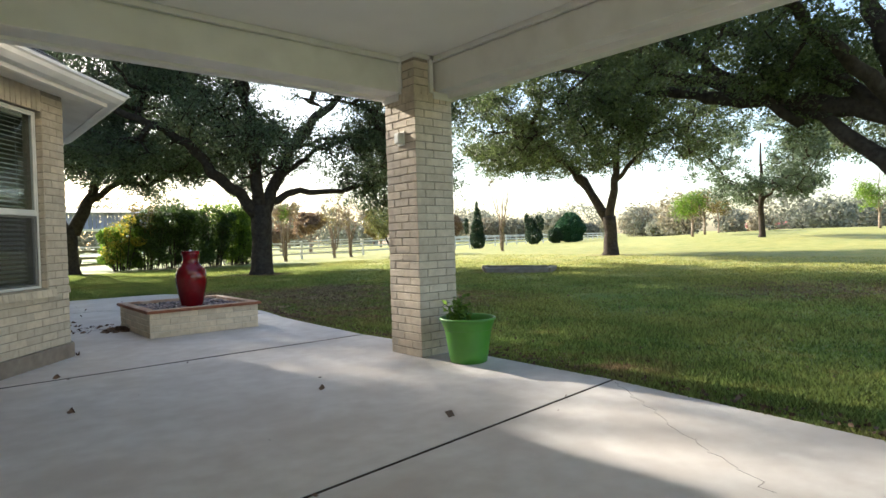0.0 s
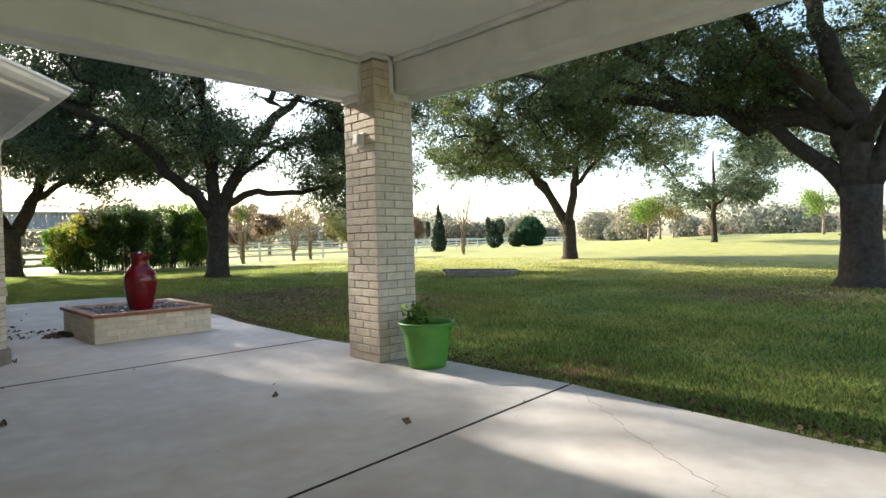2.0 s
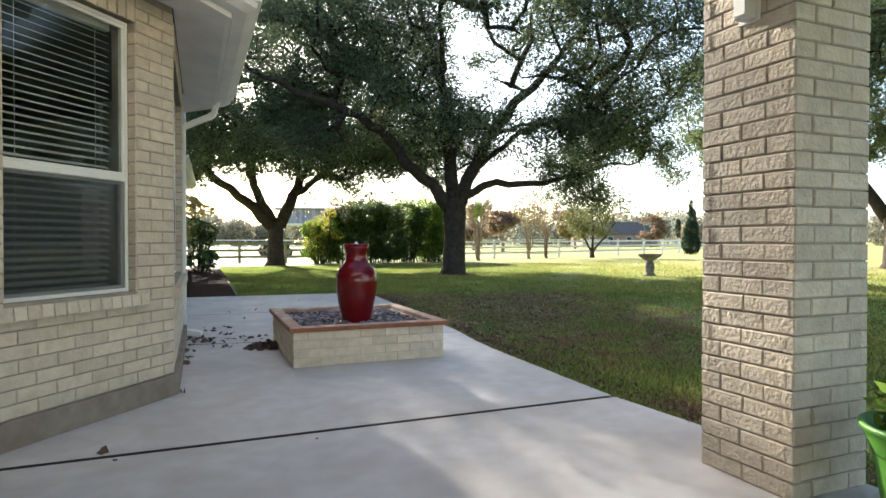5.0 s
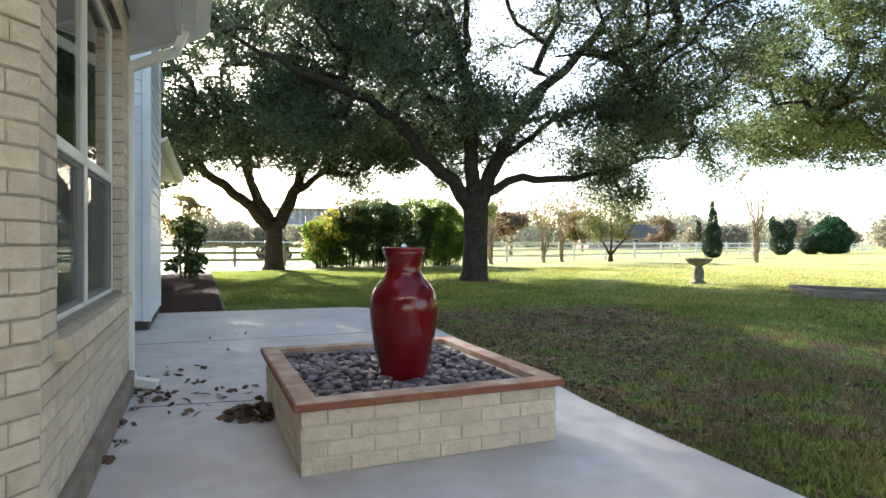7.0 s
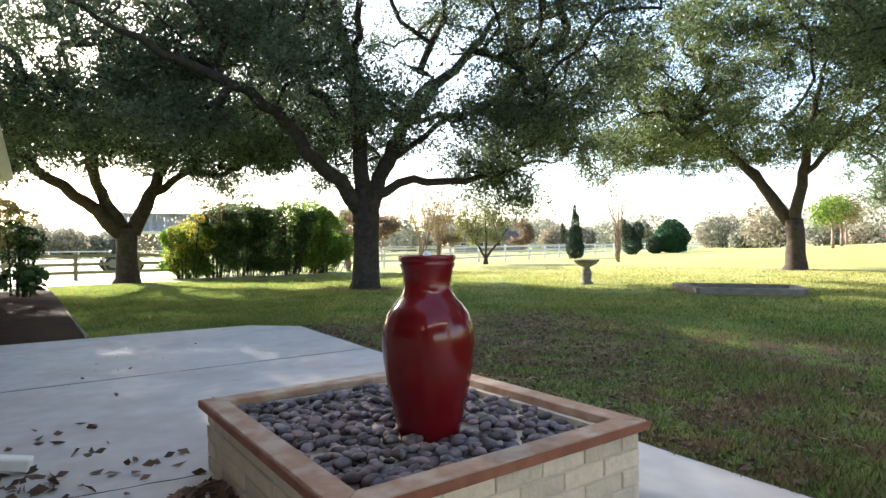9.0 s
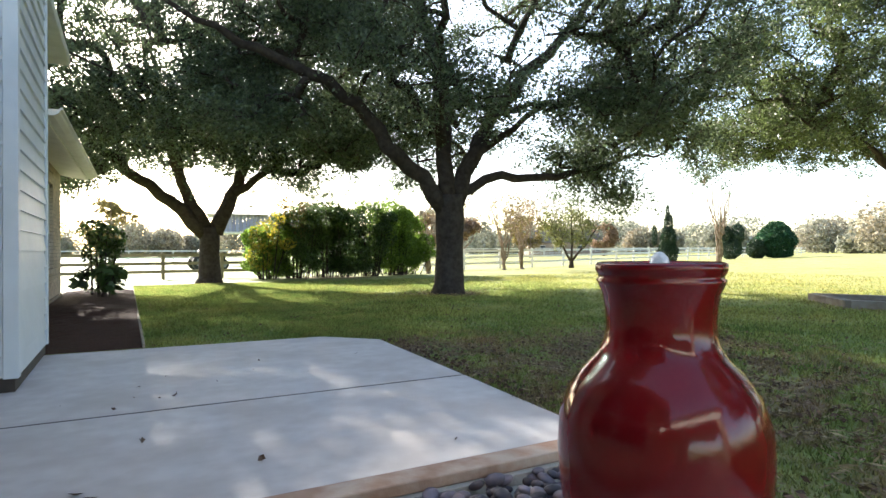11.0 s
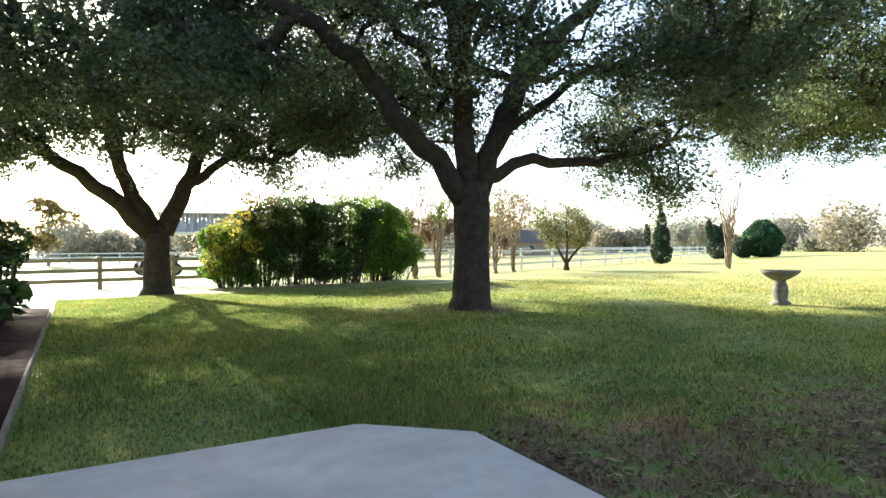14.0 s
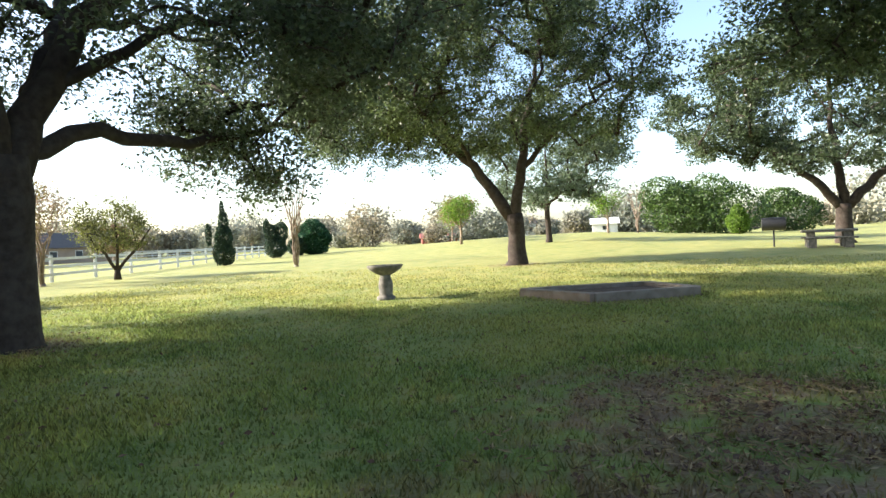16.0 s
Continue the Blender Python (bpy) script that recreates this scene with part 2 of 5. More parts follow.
def link(name, me, material, parent=None, label="", smooth=False):
    if not me.materials:
        me.materials.append(material)
    if smooth:
        me.polygons.foreach_set("use_smooth", [True] * len(me.polygons))
    ob = new(name, me)
    if parent:
        ob.parent = parent
        ob.matrix_parent_inverse = parent.matrix_basis.inverted()
    if label:
        ob["label"] = label
    return ob


def thing(name, label, category, m=None, group="", kind=""):
    ob = new(name)
    ob.empty_display_size = 0.1
    if m is not None:
        ob.matrix_basis = m
    return tagged(ob, label, category, group, kind)


def box(bm, x0, x1, y0, y1, z0, z1, bevel=0.0, m=None):
    r = bmesh.ops.create_cube(bm, size=1.0, matrix=Matrix.Translation(((x0 + x1) / 2, (y0 + y1) / 2, (z0 + z1) / 2)) @ Matrix.Diagonal((x1 - x0, y1 - y0, z1 - z0, 1)))
    vs = r["verts"]
    if bevel:
        es = {e for v in vs for e in v.link_edges}
        r = bmesh.ops.bevel(bm, geom=list(es), offset=bevel, segments=1, affect="EDGES")
        vs = r["verts"]
    if m is not None:
        bmesh.ops.transform(bm, matrix=m, verts=vs)
    return bm


def B():
    return bmesh.new()


def prism(bm, pts, z0, z1):
    """A polygon in plan, counter-clockwise, raised from z0 to z1."""
    lo = [bm.verts.new((x, y, z0)) for x, y in pts]
    hi = [bm.verts.new((x, y, z1)) for x, y in pts]
    bm.faces.new(hi)
    bm.faces.new(lo[::-1])
    for i in range(len(pts)):
        j = (i + 1) % len(pts)
        bm.faces.new((lo[i], lo[j], hi[j], hi[i]))
    return bm


def lathe(bm, profile, seg=48, close=True):
    """Turn (radius, z) pairs round the z axis."""
    rings = [[bm.verts.new((r * math.cos(2 * math.pi * i / seg), r * math.sin(2 * math.pi * i / seg), z)) for i in range(seg)] for r, z in profile]
    for a, b in zip(rings, rings[1:]):
        for i in range(seg):
            j = (i + 1) % seg
            bm.faces.new((a[i], a[j], b[j], b[i]))
    if close:
        bm.faces.new(rings[0][::-1])
        bm.faces.new(rings[-1])
    return bm


class Soup:
    """Many loose pieces gathered into one mesh."""

    def __init__(self):
        self.v, self.f = [], []

    def tube(self, pts, radii, n=8):
        base = len(self.v)
        up = Vector((0.3, 0.9, 0.2))
        for k, (p, r) in enumerate(zip(pts, radii)):
            d = (Vector(pts[min(k + 1, len(pts) - 1)]) - Vector(pts[max(k - 1, 0)])).normalized()
            a = d.cross(up)
            if a.length < 0.1:
                a = d.cross(Vector((1, 0, 0)))
            a.normalize()
            c = d.cross(a)
            for i in range(n):
                w_ = 2 * math.pi * i / n
                self.v.append(tuple(Vector(p) + r * (math.cos(w_) * a + math.sin(w_) * c)))
        for k in range(len(pts) - 1):
            for i in range(n):
                j = (i + 1) % n
                self.f.append((base + k * n + i, base + k * n + j, base + (k + 1) * n + j, base + (k + 1) * n + i))
        self.f.append(tuple(range(base + n - 1, base - 1, -1)))
        e = base + (len(pts) - 1) * n
        self.f.append(tuple(range(e, e + n)))

    def mesh(self, name):
        me = bpy.data.meshes.new(name)
        me.from_pydata(self.v, [], self.f)
        me.update()
        return me


def flakes(name, centres, length, width, rng, flat=0.0, droop=0.0):
    """One mesh of many small four-cornered leaves, bent along the middle."""
    c = np.asarray(centres, float)
    n = len(c)
    d = rng.normal(size=(n, 3))
    d[:, 2] = d[:, 2] * (1 - flat) - droop
    d /= np.linalg.norm(d, axis=1)[:, None]
    s = np.cross(d, rng.normal(size=(n, 3)))
    s /= np.linalg.norm(s, axis=1)[:, None] + 1e-9
    k = np.cross(d, s)
    size = rng.uniform(0.65, 1.35, n)[:, None]
    v = np.empty((n, 4, 3))
    v[:, 0] = c - d * length / 2 * size
    v[:, 1] = c + s * width / 2 * size + k * width * 0.15 * size
    v[:, 2] = c + d * length / 2 * size
    v[:, 3] = c - s * width / 2 * size + k * width * 0.15 * size
    return raw_mesh(name, v.reshape(-1, 3), 4, n)


def raw_mesh(name, verts, corners, n):
    me = bpy.data.meshes.new(name)
    me.vertices.add(n * corners)
    me.vertices.foreach_set("co", np.ascontiguousarray(verts, dtype=np.float32).ravel())
    me.loops.add(n * corners)
    me.loops.foreach_set("vertex_index", np.arange(n * corners, dtype=np.int32))
    me.polygons.add(n)
    me.polygons.foreach_set("loop_start", np.arange(0, n * corners, corners, dtype=np.int32))
    me.update(calc_edges=True)
    return me


def ground_z(x, y):
    """The lawn's height: level by the house, a slow rise away to the east."""
    x, y = np.asarray(x, float), np.asarray(y, float)
    rise = 0.00042 * np.clip(x - 7, 0, 55) ** 2
    fall = np.clip(1 - (y - 15) / 36, 0.18, 1) * np.clip((y + 14) / 22, 0.25, 1)
    return -0.03 - np.clip((x - 2.6) / 6, 0, 1) * 0.03 + rise * fall


# ---- ground ----
def build_ground():
    xs = np.concatenate([-np.geomspace(1800, 12, 14), np.arange(-10, 62, 1.0), np.geomspace(64, 1800, 16)])
    ys = np.concatenate([-np.geomspace(1800, 22, 12), np.arange(-20, 62, 1.0), np.geomspace(64, 1800, 16)])
    v = [(x, y, float(ground_z(x, y)) + 0.02 * noise.noise((x * 0.35, y * 0.35, 0)) * (x > 4)) for y in ys for x in xs]
    nx = len(xs)
    f = [(j * nx + i, j * nx + i + 1, (j + 1) * nx + i + 1, (j + 1) * nx + i) for j in range(len(ys) - 1) for i in range(nx - 1)]
    me = bpy.data.meshes.new("ground")
    me.from_pydata(v, [], f)
    tagged(link("ground", me, M_LAWN, smooth=True), "patchy green lawn with straw-coloured worn spots", "lawn", kind="structure")


build_ground()


def edge_x(y):
    """The patio's lawn-side edge."""
    pts = [(-14, 2.02), (-7.7, 2.06), (-5.76, 2.26), (-3.3, 2.26), (-1.95, 2.17), (0.5, 2.24), (1.6, 2.40), (4.72, 2.62), (7.27, 2.78)]
    return float(np.interp(y, [p[0] for p in pts], [p[1] for p in pts]))


def build_patio():
    patio = thing("patio", "pale broom-finished concrete patio with dark expansion joints", "patio", kind="structure")
    cuts = [(-14.0, -14.0), (-6.40, -5.78), (-1.93, -1.95), (4.78, 4.68), (8.02, 7.95)]
    half = [0.0, 0.017, 0.028, 0.018, 0.0]
    for k, ((a0, a1), (b0, b1)) in enumerate(zip(cuts, cuts[1:])):
        g, g1 = half[k], half[k + 1]
        x0 = -5.0
        pts = [(x0, a0 + g), (edge_x(a1), a1 + g)]
        for y in np.arange(math.ceil(a1 * 2) / 2 + 0.25, min(b1, 7.2) - 0.2, 0.5):
            pts.append((edge_x(y) + 0.012 * noise.noise((y * 2.1, 0, 3)), float(y)))
        if k == 3:
            pts += [(2.78, 7.25), (2.16, 7.90), (-1.0, 8.05), (x0, 8.05)]
        else:
            pts += [(edge_x(b1), b1 - g1), (x0, b0 - g1)]
        bm = prism(B(), pts, -0.14, 0.0)
        part("slab", bm, M_CONC, patio)
    bm = B()
    for (a0, a1), g in zip(cuts[1:4], half[1:4]):
        q = [(-4.9, a0 - g), (edge_x(a1) - 0.03, a1 - g), (edge_x(a1) - 0.03, a1 + g), (-4.9, a0 + g)]
        prism(bm, q, -0.12, -0.003)
    part("joint_filler", bm, M_DARKJOINT, patio)
    # the saw cut by the fountain and the hairline cracks
    s = Soup()
    rng = random.Random(4)

    def crack(a, b, wander, r):
        n = 16
        p = [(a[0] + (b[0] - a[0]) * i / n + rng.uniform(-wander, wander), a[1] + (b[1] - a[1]) * i / n + rng.uniform(-wander, wander), 0.0005) for i in range(n + 1)]
        s.tube(p, [r * rng.uniform(0.6, 1.2) for _ in p], 4)
    crack((2.2, -5.83), (1.5, -6.7), 0.03, 0.0013)
    crack((1.5, -6.7), (0.85, -7.6), 0.03, 0.0011)
    crack((-0.95, 1.76), (-0.02, 1.64), 0.008, 0.003)
    crack((1.53, 1.6), (2.35, 1.5), 0.008, 0.003)
    link("crack", s.mesh("crack"), M_DARKJOINT, patio)


build_patio()

# ---- brickwork ----
COURSE, PITCH, JOINT = 0.0855, 0.255, 0.009
_brick = {}


def brick_mesh(w_, h, d, material):
    """A worn-edged brick: face at y = 0, body behind it, left bottom corner at the origin."""
    key = (round(w_, 2), round(h, 3), round(d, 3), material.name)
    if key not in _brick:
        c = 0.005
        bm = B()
        w_ = key[0]
        back = [bm.verts.new(p) for p in ((0, d, 0), (w_, d, 0), (w_, d, h), (0, d, h))]
        mid = [bm.verts.new(p) for p in ((0, c, 0), (w_, c, 0), (w_, c, h), (0, c, h))]
        fr = [bm.verts.new(p) for p in ((c, 0, c), (w_ - c, 0, c), (w_ - c, 0, h - c), (c, 0, h - c))]
        for i in range(4):
            j = (i + 1) % 4
            bm.faces.new((back[i], back[j], mid[j], mid[i]))
            bm.faces.new((mid[i], mid[j], fr[j], fr[i]))
        bm.faces.new(fr)
        me = bpy.data.meshes.new("brick")
        bm.normal_update()
        bm.to_mesh(me)
        bm.free()
        me.materials.append(material)
        _brick[key] = me
    return _brick[key]


def put(me, m, parent, name="brick"):
    ob = new(name, me)
    ob.parent = parent
    ob.matrix_parent_inverse = parent.matrix_basis.inverted()
    ob.matrix_basis = m
    return ob


def brick_face(parent, start, angle, length, z0, z1, holes=(), rng=None, shift=0.0, joined=False):
    """Courses of single bricks on an upright face that starts at (x, y) and runs along angle; it faces to the right of that way."""
    rng = rng or random.Random(1)
    base = Matrix.Translation((start[0], start[1], 0)) @ Matrix.Rotation(angle, 4, "Z")
    rows = int((z1 - z0) / COURSE + 0.3)
    soup = Soup()
    for r in range(rows):
        z = z0 + r * COURSE
        cut = sorted((max(0, a), min(length, b)) for a, b, c, d in holes if c < z + COURSE * 0.6 and d > z + COURSE * 0.4)
        spans, u = [], 0.0
        for a, b in cut:
            spans.append((u, a))
            u = b
        spans.append((u, length))
        for a, b in spans:
            if b - a < 0.03:
                continue
            u = -((shift + (r % 2) * PITCH * 0.5 + rng.uniform(-0.01, 0.01)) % PITCH)
            while u < b:
                p, q = max(u, a), min(u + PITCH, b)
                if q - p > 0.035:
                    e0 = JOINT / 2 if p > a else 0.0
                    e1 = JOINT / 2 if q < b else 0.0
                    m = base @ Matrix.Translation((p + e0, rng.uniform(-0.003, 0.002), z + JOINT / 2))
                    if joined:
                        w_ = q - p - e0 - e1
                        h = COURSE - JOINT
                        k = len(soup.v)
                        soup.v += [tuple(m @ Vector(c)) for c in ((0, 0.03, 0), (w_, 0.03, 0), (w_, 0.03, h), (0, 0.03, h), (0, 0, 0), (w_, 0, 0), (w_, 0, h), (0, 0, h))]
                        soup.f += [(k + 4, k + 5, k + 6, k + 7), (k, k + 1, k + 5, k + 4), (k + 1, k + 2, k + 6, k + 5), (k + 2, k + 3, k + 7, k + 6), (k + 3, k, k + 4, k + 7)]
                    else:
                        put(brick_mesh(q - p - e0 - e1, COURSE - JOINT, 0.05, M_BRICK), m, parent)
                u += PITCH
    if joined and soup.v:
        tagged(link("brickwork", soup.mesh("brickwork"), M_BRICKS, parent), kind="stuff")


def soldiers(parent, start, angle, u0, u1, z, height=0.245):
    base = Matrix.Translation((start[0], start[1], 0)) @ Matrix.Rotation(angle, 4, "Z")
    n = max(1, round((u1 - u0) / 0.083))
    step = (u1 - u0) / n
    for i in range(n):
        put(brick_mesh(step - JOINT, height - JOINT, 0.05, M_BRICK), base @ Matrix.Translation((u0 + i * step + JOINT / 2, -0.004, z)), parent)


def sill_bricks(parent, start, angle, u0, u1, z):
    base = Matrix.Translation((start[0], start[1], 0)) @ Matrix.Rotation(angle, 4, "Z")
    n = max(1, round((u1 - u0) / 0.083))
    step = (u1 - u0) / n
    for i in range(n):
        put(brick_mesh(step - JOINT, 0.085, 0.19, M_BRICK), base @ Matrix.Translation((u0 + i * step + JOINT / 2, -0.06, z)) @ Matrix.Rotation(radians(-6), 4, "X"), parent)


WALL_TOP = 3.05


def wall_core(name, start, angle, length, z0, z1, holes, label, depth=0.22):
    """The mortar-faced wall behind a face of bricks, with its openings left open."""
    base = Matrix.Translation((start[0], start[1], 0)) @ Matrix.Rotation(angle, 4, "Z")
    us = sorted({0.0, length, *[v for h in holes for v in h[:2]]})
    zs = sorted({z0, z1, *[v for h in holes for v in h[2:]]})
    bm = B()
    for a, b in zip(us, us[1:]):
        for c, d in zip(zs, zs[1:]):
            mu, mz = (a + b) / 2, (c + d) / 2
            if not any(h[0] < mu < h[1] and h[2] < mz < h[3] for h in holes):
                box(bm, a, b, 0.008, depth, c, d, m=base)
    bmesh.ops.remove_doubles(bm, verts=bm.verts, dist=1e-4)
    return tagged(part(name, bm, M_MORTAR), label, "wall", kind="structure")


def window_unit(name, start, angle, u0, u1, z0, z1, label, blind_to=0.0, mullion=False, screen=True, blind_tilt=24):
    """A white sash window set back in the wall, with its panes, the screen on the lower sash and a slatted blind behind it."""
    base = Matrix.Translation((start[0], start[1], 0)) @ Matrix.Rotation(angle, 4, "Z")
    win = thing(name, label, "window", base @ Matrix.Translation(((u0 + u1) / 2, 0.1, z0)), kind="structure")
    t = 0.026
    y0, y1 = 0.07, 0.13
    bm = B()
    box(bm, u0, u0 + t, y0, y1, z0, z1, 0.004, base)
    box(bm, u1 - t, u1, y0, y1, z0, z1, 0.004, base)
    box(bm, u0 + t, u1 - t, y0, y1, z1 - t, z1, 0.004, base)
    box(bm, u0 + t, u1 - t, y0, y1, z0, z0 + t, 0.004, base)
    part("window_frame", bm, M_WHITE, win)
    zm = z0 + (z1 - z0) * 0.42
    bays = [(u0 + t, u1 - t)]
    if mullion:
        c = (u0 + u1) / 2
        bays = [(u0 + t, c - 0.025), (c + 0.025, u1 - t)]
        part("mullion", box(B(), c - 0.025, c + 0.025, y0 - 0.005, y1, z0 + t, z1 - t, 0.004, base), M_WHITE, win)
    for a, b in bays:
        part("meeting_rail", box(B(), a, b, y0 - 0.002, y1 - 0.01, zm - 0.022, zm + 0.022, 0.004, base), M_WHITE, win)
        for lo, hi, yy in ((z0 + t, zm - 0.022, y0 + 0.035), (zm + 0.022, z1 - t, y0 + 0.02)):
            bm = B()
            for q in ((a, a + 0.022, lo, hi), (b - 0.022, b, lo, hi), (a + 0.022, b - 0.022, hi - 0.022, hi), (a + 0.022, b - 0.022, lo, lo + 0.022)):
                box(bm, q[0], q[1], yy - 0.012, yy + 0.02, q[2], q[3], 0.0, base)
            sash = part("sash", bm, M_WHITE, win)
            g = part("pane", box(B(), a + 0.022, b - 0.022, yy, yy + 0.004, lo + 0.022, hi - 0.022, 0, base), M_GLASS, sash)
            g.visible_shadow = False
        if screen:
            part("insect_screen", box(B(), a + 0.004, b - 0.004, y0 + 0.006, y0 + 0.012, z0 + t, zm - 0.024, 0, base), M_MESH, win, "dark mesh screen")
    if blind_to < 1.0:
        blind = thing("window_blind", "closed cream slatted blind hanging behind a window", "blind", base @ Matrix.Translation(((u0 + u1) / 2, 0.2, z1)))
        part("head_rail", box(B(), u0 + 0.06, u1 - 0.06, 0.17, 0.22, z1 - 0.07, z1 - 0.02, 0.004, base), M_BLIND, blind)
        low = z0 + 0.05 + (z1 - z0) * blind_to
        slat = box(B(), -(u1 - u0) / 2 + 0.07, (u1 - u0) / 2 - 0.07, -0.026, 0.026, -0.0015, 0.0015)
        me = bpy.data.meshes.new("slat")
        slat.to_mesh(me)
        slat.free()
        me.materials.append(M_BLIND)
        z = z1 - 0.1
        while z > low:
            put(me, base @ Matrix.Translation(((u0 + u1) / 2, 0.195, z)) @ Matrix.Rotation(radians(blind_tilt), 4, "X"), blind, "slat")
            z -= 0.05
        for k in (0.2, 0.8):
            u = u0 + (u1 - u0) * k
            part("cord", box(B(), u - 0.0015, u + 0.0015, 0.165, 0.168, low, z1 - 0.07, 0, base), M_BLIND, blind)
    return win


BASE = 0.165
A0, A1 = (-2.05, -1.85), (-1.0, -0.58)
ANG = math.atan2(A1[1] - A0[1], A1[0] - A0[0])
LEN = math.dist(A0, A1)


def house_wall(name, start, angle, length, holes, label, win=None, base=BASE, joined=False, rng=None, top=WALL_TOP):
    wall = wall_core(name, start, angle, length, -0.02, top, holes, label)
    m = Matrix.Translation((start[0], start[1], 0)) @ Matrix.Rotation(angle, 4, "Z")
    part("foundation", box(B(), 0, length, -0.04, 0.006, -0.02, base, 0.004, m), M_FOUND, wall, "stained grey concrete footing")
    cuts = [(a - 0.0, b + 0.0, c - 0.1, d + 0.245) for a, b, c, d in holes]
    brick_face(wall, start, angle, length, base, top - 0.02, cuts, rng or random.Random(7), joined=joined)
    for a, b, c, d in holes:
        soldiers(wall, start, angle, a, b, d)
        sill_bricks(wall, start, angle, a - 0.07, b + 0.07, c - 0.1)
        # brick returns at the sides of the opening
        for r in range(int((d - c) / COURSE)):
            for u, turn in ((a + 0.004, radians(90)), (b - 0.004, radians(-90))):
                mm = m @ Matrix.Translation((u, 0.0 if turn > 0 else 0.07, c + r * COURSE + JOINT / 2)) @ Matrix.Rotation(turn, 4, "Z")
                put(brick_mesh(0.07, COURSE - JOINT, 0.01, M_BRICK), mm, wall)
    return wall


HOLE_A = (0.31, 1.27, 0.84, 2.79)
house_wall("wall_bay_side", A0, ANG, LEN, [HOLE_A], "cream brick bay wall with a tall window", rng=random.Random(11))
window_unit("window_1", A0, ANG, *HOLE_A, "white double-hung window with lowered blind in a brick bay", blind_to=0.0)
HOLE_B = (0.30, 2.52, 0.84, 2.79)
house_wall("wall_bay_front", (-1.01, -0.58), radians(90), 3.0, [HOLE_B], "cream brick bay wall with a wide double window", rng=random.Random(12))
window_unit("window_2", (-1.01, -0.58), radians(90), *HOLE_B, "white twin double-hung window with dark lower screens", blind_to=1.0, mullion=True)
house_wall("wall_bay_return", (-1.01, 2.42), radians(135), 1.15, [], "cream brick bay wall", rng=random.Random(13), joined=True)
HOLE_C = (0.78, 2.02, 0.84, 2.79)
house_wall("wall_garden", (-1.825, 3.26), radians(90), 2.72, [HOLE_C], "cream brick wall with a window beside a white chimney", rng=random.Random(14))
window_unit("window_3", (-1.825, 3.26), radians(90), *HOLE_C, "white double-hung window with lowered blind", blind_to=0.0)
house_wall("wall_porch", (-4.9, -1.85), 0.0, 2.85, [], "cream brick wall under the covered patio", rng=random.Random(15))
HOLES_E = [(4.15, 5.08, 0.85, 2.8), (5.6, 6.52, 0.85, 2.8), (7.04, 7.97, 0.85, 2.8)]
house_wall("wall_far", (-1.78, 8.2), radians(90), 9.65, HOLES_E, "cream brick wall with three tall windows", rng=random.Random(16), joined=True, top=3.24)
for k, h in enumerate(HOLES_E):
    window_unit("window_%d" % (k + 4), (-1.78, 8.2), radians(90), *h, "white double-hung window in a brick wall", blind_to=1.0)


def plain_walls():
    """Rooms behind the windows, and the sides of the house that close the place."""
    bm = B()
    box(bm, -6.0, -5.0, -14, -1.9, -0.05, 3.3)
    tagged(part("wall_house_side", bm, M_BRICKS), "plain cream wall of the covered patio", "wall", kind="structure")
    bm = B()
    prism(bm, [(-4.6, -1.5), (-2.3, -1.5), (-1.25, -0.3), (-1.25, 2.3), (-2.1, 3.2), (-2.1, 5.9), (-2.1, 8.3), (-2.1, 17.8), (-4.6, 17.8)], 0.05, 3.0)
    bmesh.ops.reverse_faces(bm, faces=bm.faces)
    for f in [f for f in bm.faces if abs(f.normal.z) < 0.5 and f.calc_center_median().x > -4]:
        bm.faces.remove(f)
    tagged(part("wall_interior", bm, M_ROOM), "dim room walls behind the windows", "wall", kind="structure")
    bm = B()
    box(bm, -7.0, -1.79, 17.86, 18.06, -0.05, 3.2)
    box(bm, -7.0, -6.8, -1.8, 18.8, -0.05, 3.0)
    box(bm, -7.0, -1.86, 3.4, 5.95, 3.06, 5.2)
    tagged(part("wall_north", bm, M_BRICKS), "plain cream end wall of the house", "wall", kind="structure")


plain_walls()


